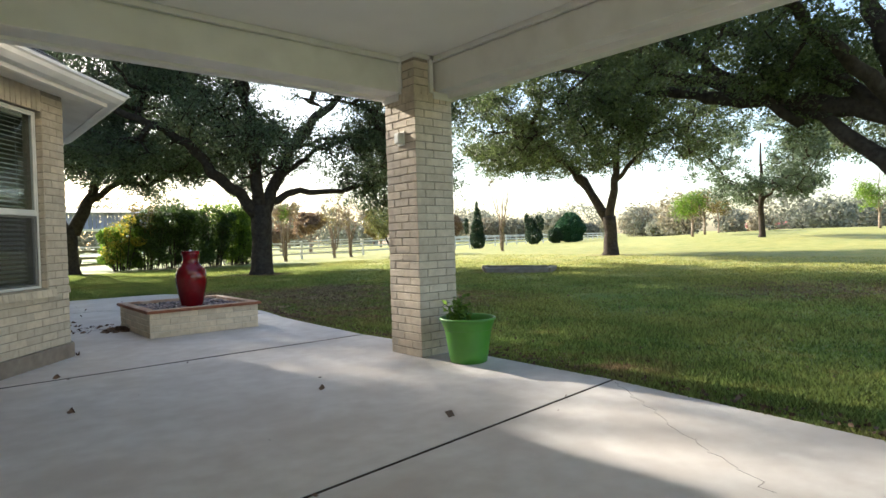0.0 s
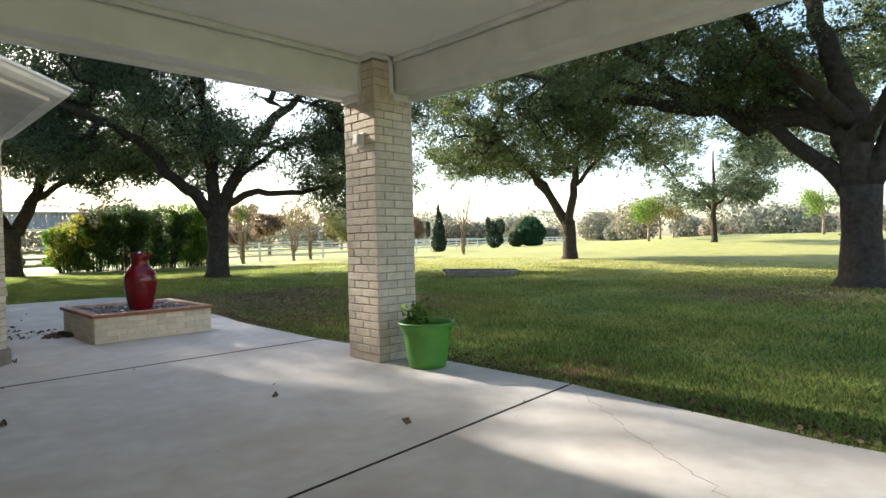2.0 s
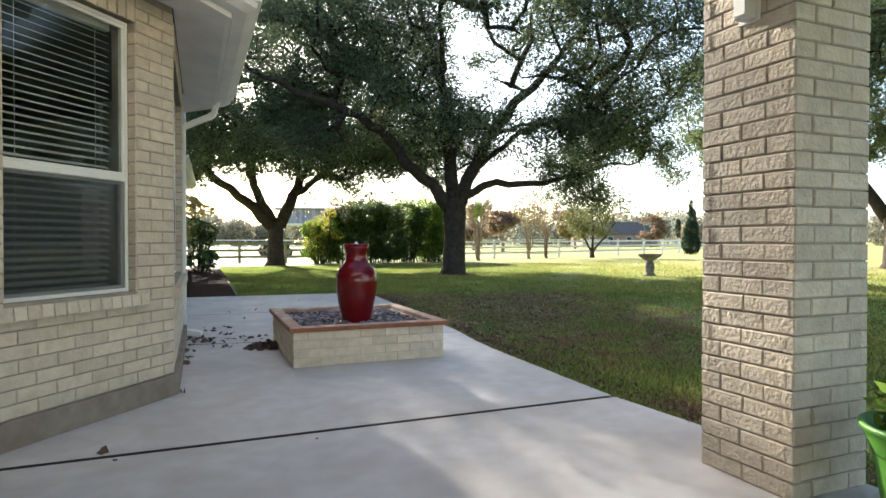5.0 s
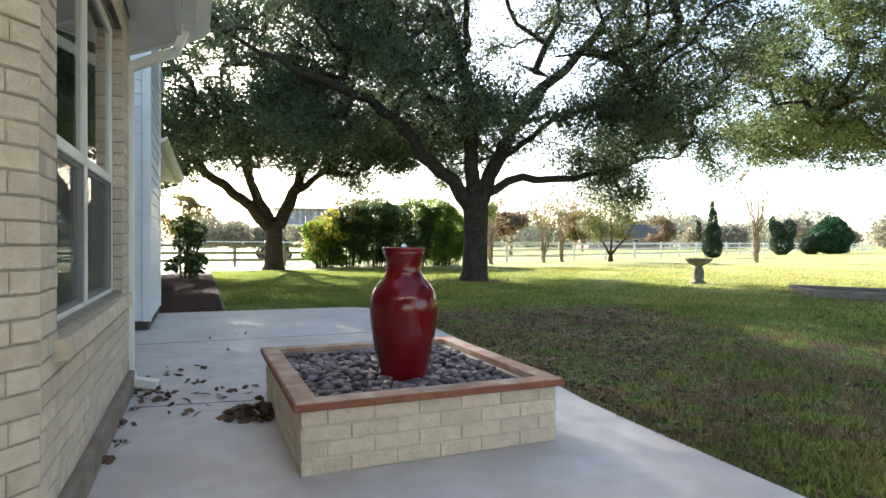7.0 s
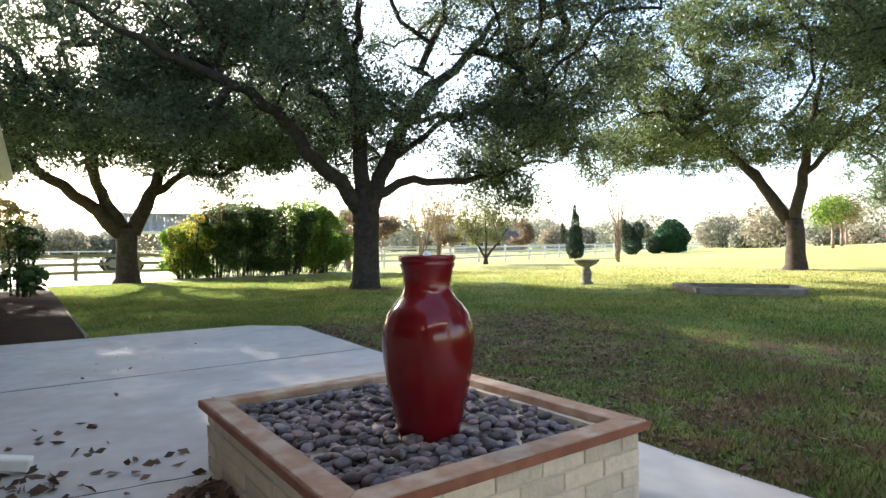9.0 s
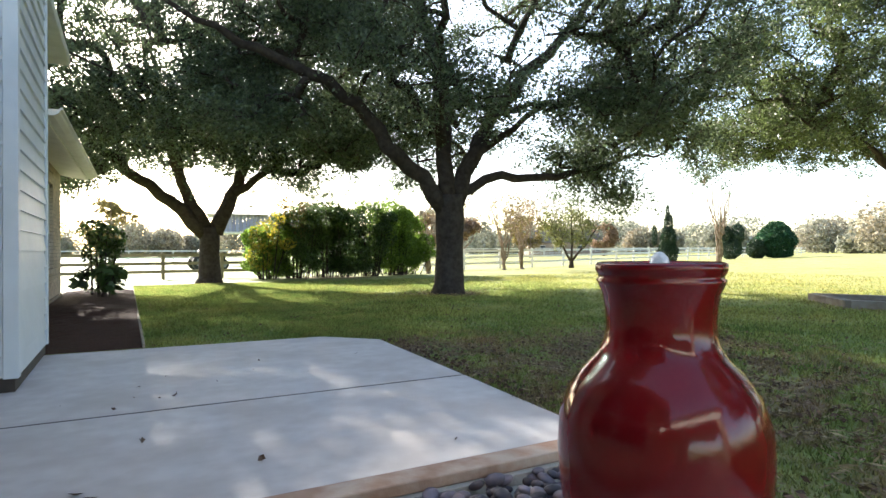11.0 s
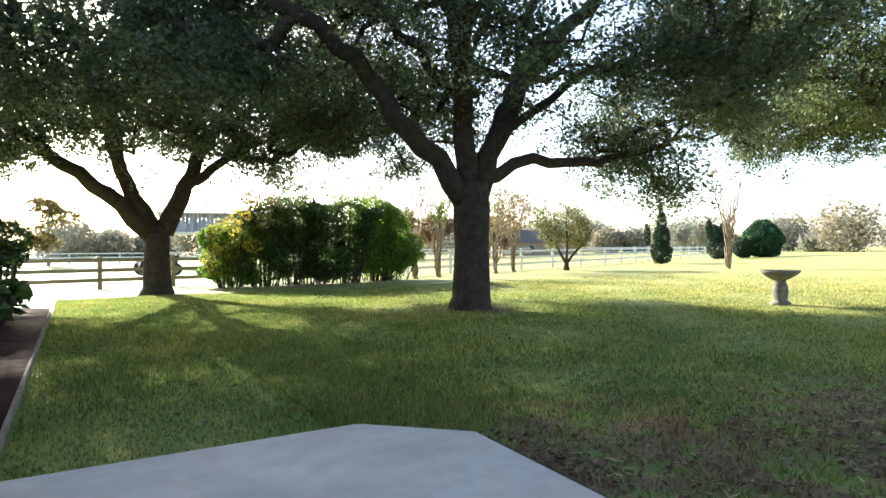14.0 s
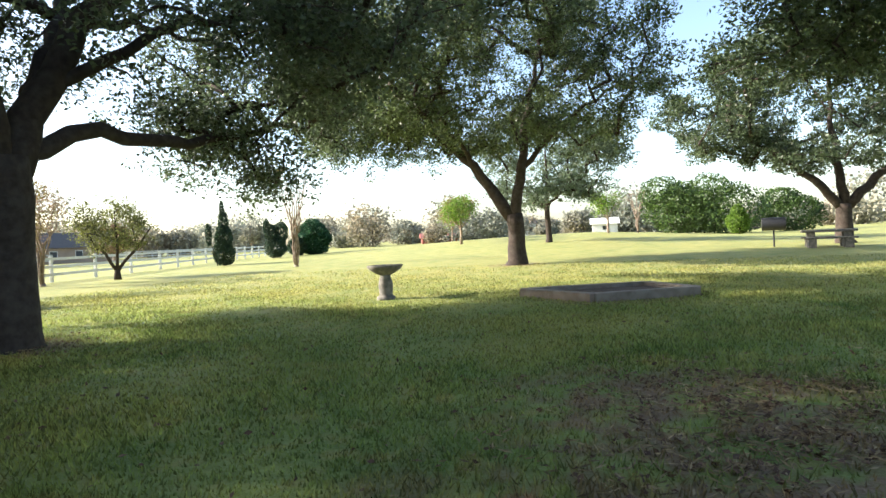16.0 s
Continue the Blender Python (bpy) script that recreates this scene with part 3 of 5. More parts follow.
# ---- eaves, gutters and roofs ----
def eave(name, pts, z, label, inward, rise=0.5, run=5.0, apex=None):
    """A roof edge along a line of points: soffit, fascia, gutter and the slope above."""
    roof = thing(name, label, "roof", kind="structure")
    n = len(pts)
    P = [Vector((*p, 0)) for p in pts]
    I = [Vector((*p, 0)) for p in inward]
    bm = B()
    for i in range(n - 1):
        a, b, c, d = P[i], P[i + 1], I[i + 1], I[i]
        q = [bm.verts.new((v.x, v.y, z - 0.02 + h)) for v, h in ((a, 0), (b, 0), (c, 0.1), (d, 0.1))]
        q += [bm.verts.new((*q[k].co.xy, q[k].co.z + 0.02)) for k in range(4)]
        for f in ((0, 1, 2, 3), (7, 6, 5, 4), (0, 4, 5, 1), (1, 5, 6, 2), (2, 6, 7, 3), (3, 7, 4, 0)):
            bm.faces.new([q[k] for k in f])
    part("soffit", bm, M_WHITE, roof)
    for nm, prof, mt in (("fascia", [(0.0, -0.03), (0.02, -0.03), (0.02, 0.16), (0.0, 0.16)], M_WHITE),
                         ("gutter", [(0.025, 0.01), (0.075, 0.01), (0.11, 0.05), (0.115, 0.09), (0.13, 0.1), (0.13, 0.13), (0.12, 0.13), (0.105, 0.1), (0.025, 0.1)], M_WHITE)):
        bm = B()
        rings = []
        for i in range(n):
            d0 = (P[i] - P[i - 1]).normalized() if i else (P[1] - P[0]).normalized()
            d1 = (P[i + 1] - P[i]).normalized() if i < n - 1 else d0
            o = Vector((d0.y, -d0.x, 0)) + Vector((d1.y, -d1.x, 0))
            o = o / (o.length / 2) / max(0.3, (o.length / 2))
            if o.dot(P[i] - I[i]) < 0:
                o = -o
            rings.append([bm.verts.new(P[i] + o * u * 1.0 + Vector((0, 0, z + v))) for u, v in prof])
        k = len(prof)
        for r, s in zip(rings, rings[1:]):
            for i in range(k):
                bm.faces.new((r[i], r[(i + 1) % k], s[(i + 1) % k], s[i]))
        bm.faces.new(rings[0])
        bm.faces.new(rings[-1][::-1])
        bmesh.ops.recalc_face_normals(bm, faces=bm.faces)
        part(nm, bm, mt, roof)
    bm = B()
    steps = 20
    for s in range(steps):
        f0, f1 = s / steps, (s + 1.15) / steps
        for i in range(n - 1):
            outs = []
            for f, dz in ((f0, 0.014), (f1, 0.0)):
                for k in (i, i + 1):
                    if apex:
                        g = min(f, 1.0)
                        e = P[k].lerp(Vector((apex[0], apex[1], 0)), g - 0.02)
                        outs.append(bm.verts.new((e.x, e.y, z + 0.15 + (apex[2] - z - 0.15) * g + dz)))
                        continue
                    d = (I[k] - P[k]).normalized()
                    e = P[k] - d * 0.06 + d * run * f
                    outs.append(bm.verts.new((e.x, e.y, z + 0.15 + run * f * rise + dz)))
            bm.faces.new((outs[0], outs[1], outs[3], outs[2]))
    part("shingles", bm, M_SHINGLE, roof)
    return roof


eave("roof_bay", [(-2.65, -3.26), (-0.62, -0.82), (-0.66, 2.48), (-1.35, 3.3)], 2.955, "grey shingle roof edge with white gutter and soffit",
     [(-3.1, -2.9), (-1.0, -0.58), (-1.0, 2.42), (-1.84, 3.27)], apex=(-3.6, 0.9, 5.4))
eave("roof_far", [(-1.33, 9.7), (-1.2, 18.0)], 3.15, "low grey roof edge with white gutter and soffit", [(-1.79, 9.7), (-1.79, 18.0)], run=4.0)


def porch_roof():
    bm = B()
    prism(bm, [(-5.0, -14.0), (2.32, -14.0), (2.32, -3.1), (-5.0, -3.1)], 3.24, 3.33)
    tagged(part("ceiling", bm, M_CEIL), "smooth off-white painted patio ceiling", "ceiling", kind="structure")
    beam = thing("beam_north", "boxed white patio beam with a stepped edge", "beam", kind="structure")
    part("casing", box(B(), -5.0, 1.99, -3.56, -3.30, 2.86, 3.165, 0.004), M_WHITE, beam)
    part("web", box(B(), -5.0, 1.99, -3.535, -3.30, 3.165, 3.24), M_WHITE, beam)
    part("lip", box(B(), -5.0, 2.3, -3.30, -3.19, 2.83, 3.24, 0.004), M_WHITE, beam)
    part("crown", box(B(), -5.0, 1.99, -3.585, -3.536, 3.182, 3.238, 0.006), M_WHITE, beam)
    beam = thing("beam_east", "boxed white patio beam with a stepped edge", "beam", kind="structure")
    part("casing", box(B(), 2.0, 2.17, -14.0, -3.31, 2.86, 3.165, 0.004), M_WHITE, beam)
    part("web", box(B(), 2.025, 2.17, -14.0, -3.31, 3.165, 3.24), M_WHITE, beam)
    part("lip", box(B(), 2.17, 2.30, -14.0, -3.31, 2.80, 3.24, 0.004), M_WHITE, beam)
    part("crown", box(B(), 1.975, 2.024, -14.0, -3.59, 3.182, 3.238, 0.006), M_WHITE, beam)
    # roof over it
    bm = B()
    prism(bm, [(-5.2, -14.5), (2.7, -14.5), (2.7, -2.95), (-5.2, -2.95)], 3.34, 3.5)
    tagged(part("roof_porch", bm, M_SHINGLE), "grey shingle patio roof", "roof", kind="structure")


porch_roof()


def pillar():
    p = thing("brick_pillar", "square cream brick pillar carrying the white patio beams", "pillar", pose(1.97, -3.53, 0))
    x0, x1, y0, y1 = 1.715, 2.235, -3.80, -3.26
    part("core", box(B(), x0 + 0.008, x1 - 0.008, y0 + 0.008, y1 - 0.008, -0.01, 2.76), M_MORTAR, p)
    rng = random.Random(3)
    top = 32 * COURSE
    for k, (s, a, n) in enumerate((((x0, y1), -90, y1 - y0), ((x0, y0), 0, x1 - x0), ((x1, y0), 90, y1 - y0), ((x1, y1), 180, x1 - x0))):
        brick_face(p, s, radians(a), n, 0.0, top, (), rng, shift=0.13 * k)
        if k < 2:
            soldiers(p, s, radians(a), 0.0, n, top, 0.17)
    # the corner that runs up between the beams
    part("corner_core", box(B(), x0 + 0.008, x0 + 0.27, y0 + 0.008, y0 + 0.23, 2.76, 3.235), M_MORTAR, p)
    brick_face(p, (x0, y0 + 0.22), radians(-90), 0.22, top, 3.18, (), rng)
    brick_face(p, (x0, y0), 0.0, 0.2, top, 3.18, (), rng)
    bm = B()
    box(bm, x0 - 0.02, x0 + 0.3, y0 + 0.22, y0 + 0.27, 2.84, 3.235, 0.003)
    box(bm, x0 - 0.02, x0 + 0.3, y0 + 0.27, y1 + 0.02, 2.78, 2.855, 0.003)
    box(bm, x0 + 0.2, x0 + 0.25, y0 - 0.02, y0 + 0.25, 2.84, 3.235, 0.003)
    box(bm, x0 + 0.25, x1 + 0.02, y0 - 0.02, y0 + 0.3, 2.78, 2.855, 0.003)
    box(bm, x0 - 0.02, x0 + 0.25, y0 - 0.02, y0 + 0.27, 3.19, 3.238, 0.003)
    part("cap_trim", bm, M_WHITE, p, "white painted trim boards")
    lamp = thing("wall_light", "small white box light fixed to a brick pillar", "light", pose(x0, -3.55, 2.36))
    hs = part("housing", box(B(), x0 - 0.07, x0 - 0.003, -3.60, -3.51, 2.30, 2.42, 0.008), M_CLEAR, lamp)
    part("lens", box(B(), x0 - 0.076, x0 - 0.069, -3.588, -3.522, 2.312, 2.40, 0.002), M_BLIND, hs)
    part("mount", box(B(), x0 - 0.012, x0, -3.615, -3.495, 2.285, 2.435, 0.002), M_WHITE, lamp)


pillar()


def chimney():
    c = thing("chimney_chase", "white lap-sided chimney on a dark footing", "chimney", pose(-1.5, 7.1, 0), kind="structure")
    x0, x1, y0, y1, top = -1.9, -1.11, 5.97, 8.2, 6.2
    part("footing", box(B(), x0 + 0.02, x1 - 0.02, y0 + 0.02, y1 - 0.02, -0.02, 0.13), M_DARKFOOT, c, "dark stained footing")
    part("core", box(B(), x0 + 0.034, x1 - 0.034, y0 + 0.034, y1 - 0.034, 0.13, top), M_SIDING, c)
    ex = 0.183

    def board(u, name):
        bm = B()
        v = [bm.verts.new(p) for p in ((0, 0, 0), (u, 0, 0), (u, 0.026, ex + 0.01), (0, 0.026, ex + 0.01), (0, 0.032, 0), (u, 0.032, 0), (u, 0.032, ex + 0.01), (0, 0.032, ex + 0.01))]
        for f in ((0, 1, 2, 3), (1, 0, 4, 5), (2, 1, 5, 6), (3, 2, 6, 7), (0, 3, 7, 4)):
            bm.faces.new([v[k] for k in f])
        me = bpy.data.meshes.new(name)
        bm.normal_update()
        bm.to_mesh(me)
        bm.free()
        me.materials.append(M_SIDING)
        return me
    front, side = board(0.58, "siding_board"), board(y1 - y0 - 0.19, "siding_board")
    for k in range(int((top - 0.13) / ex)):
        put(front, pose(x0 + 0.105, y0, 0.13 + k * ex), c, "siding_board")
        put(side, pose(x1, y0 + 0.1, 0.13 + k * ex, 0, 0, 90), c, "siding_board")
    for q in ((x0, x0 + 0.1, y0 - 0.012, y0 + 0.02), (x1 - 0.1, x1 + 0.012, y0 - 0.012, y0 + 0.02), (x1 - 0.02, x1 + 0.012, y0 + 0.02, y0 + 0.1), (x1 - 0.02, x1 + 0.012, y1 - 0.09, y1)):
        part("corner_board", box(B(), *q, 0.12, top, 0.003), M_SIDING, c)


chimney()


def upper_storey():
    u = thing("upper_storey", "white upper storey wall with a deep soffit", "house wall", kind="structure")
    part("wall", box(B(), -6.0, -1.9, 9.0, 15.2, 3.3, 6.0), M_SIDING, u)
    part("soffit", box(B(), -6.0, -1.4, 8.6, 15.7, 5.5, 5.72, 0.01), M_WHITE, u)


upper_storey()


# ---- things on the patio ----
def fountain():
    f = thing("brick_fountain_base", "square cream brick planter box with a rust-brown timber cap", "fountain base", pose(0.77, 0.85, 0))
    x0, x1, y0, y1 = 0.0, 1.535, 0.0, 1.70
    h = 4 * COURSE
    bm = B()
    for q in ((x0 + 0.008, x1 - 0.008, y0 + 0.008, y0 + 0.12), (x0 + 0.008, x1 - 0.008, y1 - 0.12, y1 - 0.008), (x0 + 0.008, x0 + 0.12, y0 + 0.12, y1 - 0.12), (x1 - 0.12, x1 - 0.008, y0 + 0.12, y1 - 0.12)):
        box(bm, *q, 0.0, h)
    box(bm, x0 + 0.12, x1 - 0.12, y0 + 0.12, y1 - 0.12, 0.0, 0.3)
    part("core", bm, M_PALEMORTAR, f)
    rng = random.Random(8)
    for k, (s, a, n) in enumerate((((x0, y0), 0, x1 - x0), ((x1, y0), 90, y1 - y0), ((x1, y1), 180, x1 - x0), ((x0, y1), -90, y1 - y0))):
        brick_face(f, s, radians(a), n, 0.0, h, (), rng, shift=0.08 * k)
    o, wd, t = 0.028, 0.118, 0.045
    X0, X1, Y0, Y1 = x0 - o, x1 + o, y0 - o, y1 + o
    for pts in ([(X0, Y0), (X1, Y0), (X1 - wd, Y0 + wd), (X0 + wd, Y0 + wd)], [(X1, Y0), (X1, Y1), (X1 - wd, Y1 - wd), (X1 - wd, Y0 + wd)],
                [(X1, Y1), (X0, Y1), (X0 + wd, Y1 - wd), (X1 - wd, Y1 - wd)], [(X0, Y1), (X0, Y0), (X0 + wd, Y0 + wd), (X0 + wd, Y1 - wd)]):
        bm = prism(B(), pts, h + 0.001, h + t)
        bmesh.ops.bevel(bm, geom=[e for e in bm.edges], offset=0.004, segments=1, affect="EDGES")
        part("cap_board", bm, M_CAP, f)
    for q in ((X0 - 0.012, X1 + 0.012, Y0 - 0.012, Y0 - 0.001), (X0 - 0.012, X1 + 0.012, Y1 + 0.001, Y1 + 0.012), (X0 - 0.012, X0 - 0.001, Y0, Y1), (X1 + 0.001, X1 + 0.012, Y0, Y1)):
        part("cap_edge", box(B(), *q, h + 0.001, h + t - 0.004, 0.003), M_RUSTEDGE, f, "rust-red edge board")
    # pebbles
    rng = np.random.default_rng(5)
    s = Soup()
    ico = B()
    bmesh.ops.create_icosphere(ico, subdivisions=2, radius=1)
    iv = [v.co.copy() for v in ico.verts]
    idx = [[v.index for v in fc.verts] for fc in ico.faces]
    ico.free()
    for layer, zc, count in ((0, 0.305, 520), (1, 0.335, 470)):
        for _ in range(count):
            x, y = rng.uniform(X0 + wd + 0.03, X1 - wd - 0.03), rng.uniform(Y0 + wd + 0.03, Y1 - wd - 0.03)
            sz = rng.uniform(0.6, 1.25)
            sc = Matrix.Diagonal((0.037 * sz, 0.028 * sz, 0.018 * sz, 1))
            m = Matrix.Translation((x, y, zc + rng.uniform(-0.006, 0.012))) @ Euler((rng.uniform(-0.35, 0.35), rng.uniform(-0.35, 0.35), rng.uniform(0, 6.3))).to_matrix().to_4x4() @ sc
            k = len(s.v)
            s.v += [tuple(m @ v) for v in iv]
            s.f += [tuple(k + i for i in fc) for fc in idx]
    me = s.mesh("pebbles")
    tagged(link("pebbles", me, M_PEBBLE, smooth=True), "grey and plum river pebbles heaped round an urn", "pebbles", kind="stuff")


fountain()


def urn():
    v = thing("ceramic_urn", "tall glossy oxblood red ceramic urn standing in pebbles", "urn", pose(0.765, 0.63, 0.238))
    prof = [(0.135, 0.0), (0.145, 0.015), (0.155, 0.06), (0.188, 0.18), (0.220, 0.32), (0.241, 0.44), (0.248, 0.53), (0.243, 0.60), (0.222, 0.66), (0.185, 0.705), (0.152, 0.735), (0.134, 0.765), (0.128, 0.80),
            (0.130, 0.84), (0.137, 0.875), (0.147, 0.895), (0.151, 0.903), (0.145, 0.907), (0.148, 0.917), (0.153, 0.925), (0.153, 0.937), (0.146, 0.942), (0.136, 0.935), (0.131, 0.90), (0.122, 0.86)]
    body = lathe(B(), [(r * 0.905, z) for r, z in prof], 64)
    bmesh.ops.translate(body, verts=body.verts, vec=(0.765, 0.63, 0.238))
    part("body", body, M_SPRED, v, smooth=True)
    w_ = lathe(B(), [(0.0005, 0.922), (0.117, 0.92), (0.119, 0.915), (0.115, 0.90)], 48)
    bmesh.ops.translate(w_, verts=w_.verts, vec=(0.765, 0.63, 0.238))
    part("water", w_, M_GLASS, v, "still water at the brim", smooth=True)
    d = lathe(B(), [(0.02, 0.90), (0.023, 0.935), (0.018, 0.952), (0.009, 0.962), (0.001, 0.965)], 20)
    bmesh.ops.translate(d, verts=d.verts, vec=(0.765, 0.63, 0.238))
    part("bubbler", d, M_FROTH, v, "small white dome of bubbling water", smooth=True)


urn()


def green_pot():
    cx, cy = 1.95, -4.28
    p = thing("plant_pot", "bright green plastic plant pot on the patio edge", "plant pot", pose(cx, cy, 0))
    prof = [(0.165, 0.0), (0.172, 0.004), (0.182, 0.06), (0.205, 0.22), (0.218, 0.30), (0.232, 0.335), (0.243, 0.36), (0.250, 0.385), (0.261, 0.392), (0.265, 0.402), (0.262, 0.412), (0.252, 0.416), (0.240, 0.408), (0.23, 0.36), (0.22, 0.30)]
    prof = [(r * 1.1, z * 1.1) for r, z in prof]
    b = lathe(B(), prof, 56)
    bmesh.ops.translate(b, verts=b.verts, vec=(cx, cy, 0))
    part("body", b, M_POT, p, smooth=True)
    s = lathe(B(), [(0.0005, 0.345), (0.12, 0.348), (0.228, 0.34), (0.22, 0.31)], 24)
    bmesh.ops.translate(s, verts=s.verts, vec=(cx, cy, 0))
    part("soil", s, M_SOIL, p, "dark potting soil")
    pl = thing("potted_plant", "small leafy green shoot growing in a green pot", "plant", pose(cx, cy, 0.31))
    sp = Soup()
    rng = np.random.default_rng(2)
    pts = []
    for k in range(7):
        a, ln = rng.uniform(0, 6.3), rng.uniform(0.2, 0.36)
        x, y = cx - 0.06 + 0.03 * math.cos(a), cy + 0.05 + 0.03 * math.sin(a)
        q = [(x + 0.32 * ln * t * math.cos(a) * t, y + 0.32 * ln * t * math.sin(a) * t, 0.315 + ln * t) for t in (0, 0.35, 0.7, 1)]
        sp.tube(q, [0.005, 0.004, 0.003, 0.002], 5)
        for t in np.linspace(0.3, 1, 9):
            base = Vector(q[0]).lerp(Vector(q[3]), t)
            pts += [tuple(base + Vector(rng.normal(0, 0.035, 3))) for _ in range(3)]
    link("stem", sp.mesh("stem"), M_HEDGE, pl)
    link("foliage", flakes("foliage", pts, 0.075, 0.045, rng, 0.3), M_LIME, pl)


green_pot()


def downspout():
    d = thing("downspout", "white painted downspout turned out over the patio", "downspout", pose(-1.02, 2.36, 0))
    m = 0.035
    bm = B()
    for pts in ([(-1.02, 2.36, 0.14), (-1.02, 2.36, 2.62)], [(-1.02, 2.36, 2.62), (-0.66, 2.36, 2.80), (-0.60, 2.36, 2.97)], [(-1.02, 2.36, 0.16), (-1.0, 2.33, 0.08), (-0.81, 2.28, 0.045)]):
        for a, b in zip(pts, pts[1:]):
            a, b = Vector(a), Vector(b)
            r = (b - a).to_track_quat("Z", "Y").to_matrix().to_4x4()
            box(bm, -0.045, 0.045, -m, m, -0.012, (b - a).length + 0.012, 0.008, Matrix.Translation(a) @ r)
    part("pipe", bm, M_WHITE, d)
    for z in (0.5, 2.2):
        part("strap", box(B(), -1.085, -0.985, 2.315, 2.405, z, z + 0.03, 0.002), M_WHITE, d)


downspout()


def meter_box():
    b = thing("outlet_box", "grey weatherproof outlet box with conduit on a brick wall", "outlet box", pose(-1.8, 5.3, 0.6))
    part("box", box(B(), -1.825, -1.73, 5.24, 5.36, 0.53, 0.68, 0.008), M_METAL, b)
    s = Soup()
    s.tube([(-1.79, 5.30, 0.0), (-1.79, 5.30, 0.53)], [0.014, 0.014], 10)
    link("conduit", s.mesh("conduit"), M_METAL, b, smooth=True)


meter_box()


def dead_leaves(name, spots, label, seed, size=0.08):
    rng = np.random.default_rng(seed)
    pts = []
    for x, y, r, n, h in spots:
        for _ in range(n):
            a, q = rng.uniform(0, 6.3), r * math.sqrt(rng.uniform(0, 1))
            pts.append((x + q * math.cos(a), y + q * math.sin(a), 0.012 + h * (1 - q / max(r, 1e-3)) * rng.uniform(0, 1)))
    tagged(link(name, flakes(name, pts, size, size * 0.6, rng, 0.75), M_DEAD), label, "leaves", kind="stuff")


dead_leaves("fallen_leaves", [(-0.12, 1.25, 0.22, 150, 0.07), (-0.45, 1.9, 0.55, 26, 0.01), (-0.85, 2.0, 0.2, 26, 0.02), (-0.95, 0.6, 0.05, 6, 0.01), (-0.7, 2.7, 0.5, 16, 0.01), (-0.94, 1.3, 0.08, 12, 0.01)], "heap of dry brown leaves by a brick planter", 3)
for x, y in ((-1.43, -3.42), (0.57, -5.56), (0.08, 5.13), (-1.33, -1.89), (-0.95, -0.6), (0.4, 3.2), (-0.2, 3.9), (0.3, -4.2)):
    rng = np.random.default_rng(int(abs(x * 100)))
    tagged(link("dry_leaf", flakes("dry_leaf", [(x, y, 0.016), (x + 0.015, y + 0.01, 0.02)], 0.075, 0.05, rng, 0.7), M_DEAD), "curled dry brown leaf lying on concrete", "leaf", "dry leaves on the patio")


def lawn_leaves():
    rng = np.random.default_rng(21)
    n = 800
    y = rng.uniform(-9, 16, n)
    x = np.array([edge_x(v) for v in np.clip(y, -14, 7.2)]) + 0.02 + 9 * rng.uniform(0, 1, n) ** 2.2
    x[y > 8] = rng.uniform(0, 9, int((y > 8).sum()))
    z = ground_z(x, y) + 0.03
    tagged(link("lawn_leaves", flakes("lawn_leaves", np.stack([x, y, z], 1), 0.055, 0.03, rng, 0.7), M_DEAD), "scattered dry brown leaves on the lawn", "leaves", kind="stuff")


lawn_leaves()


M_STRAW = mat("dry_straw", (0.34, 0.27, 0.15), (0.20, 0.14, 0.08), 3, 0.9, vary=0.5, per="island", translucent=0.2)


def lawn_litter():
    """Dry straw and leaf crumbs lying on the worn turf."""
    rng = np.random.default_rng(33)
    spots = ((4.6, 4.2, 2.0, 5200), (5.8, 5.2, 1.5, 3600), (3.4, 2.2, 1.3, 2200), (4.0, 0.2, 1.5, 1500), (3.0, 6.3, 0.8, 900), (8.1, 14.95, 0.9, 900), (9.0, 27.0, 2.4, 1500), (12.0, -4.5, 1.6, 1200), (14.2, 6.2, 1.5, 1200), (14.75, -5.6, 1.3, 900))
    pts = []
    for x, y, r, n in spots:
        q = rng.normal(size=(n, 2)) * r * 0.62 + (x, y)
        lump = np.sin(q[:, 0] * 4.1 + 1.9 * np.sin(q[:, 1] * 2.7)) * np.sin(q[:, 1] * 4.7 + 1.3 * np.sin(q[:, 0] * 3.3))
        pts.append(q[lump + rng.uniform(-0.5, 0.5, n) > -0.1])
    y = rng.uniform(-9, 7.2, 4200)
    pts.append(np.stack([np.array([edge_x(v) for v in y]) + 0.06 + np.abs(rng.normal(0, 0.16, len(y))), y], 1))
    q = np.concatenate(pts)
    q = q[q[:, 0] > np.array([edge_x(v) for v in q[:, 1]]) + 0.06]
    c = np.stack([q[:, 0], q[:, 1], ground_z(q[:, 0], q[:, 1]) + rng.uniform(0.02, 0.05, len(q))], 1)
    half = len(c) * 2 // 3
    tagged(link("lawn_straw", flakes("lawn_straw", c[:half], 0.085, 0.012, rng, 0.75), M_STRAW), "dry straw scattered over worn turf", "straw", kind="stuff")
    rng.shuffle(c)
    tagged(link("leaf_crumbs", flakes("leaf_crumbs", c[half:], 0.05, 0.03, rng, 0.7), M_DEAD), "crumbled brown leaves over worn turf", "leaves", kind="stuff")


lawn_litter()


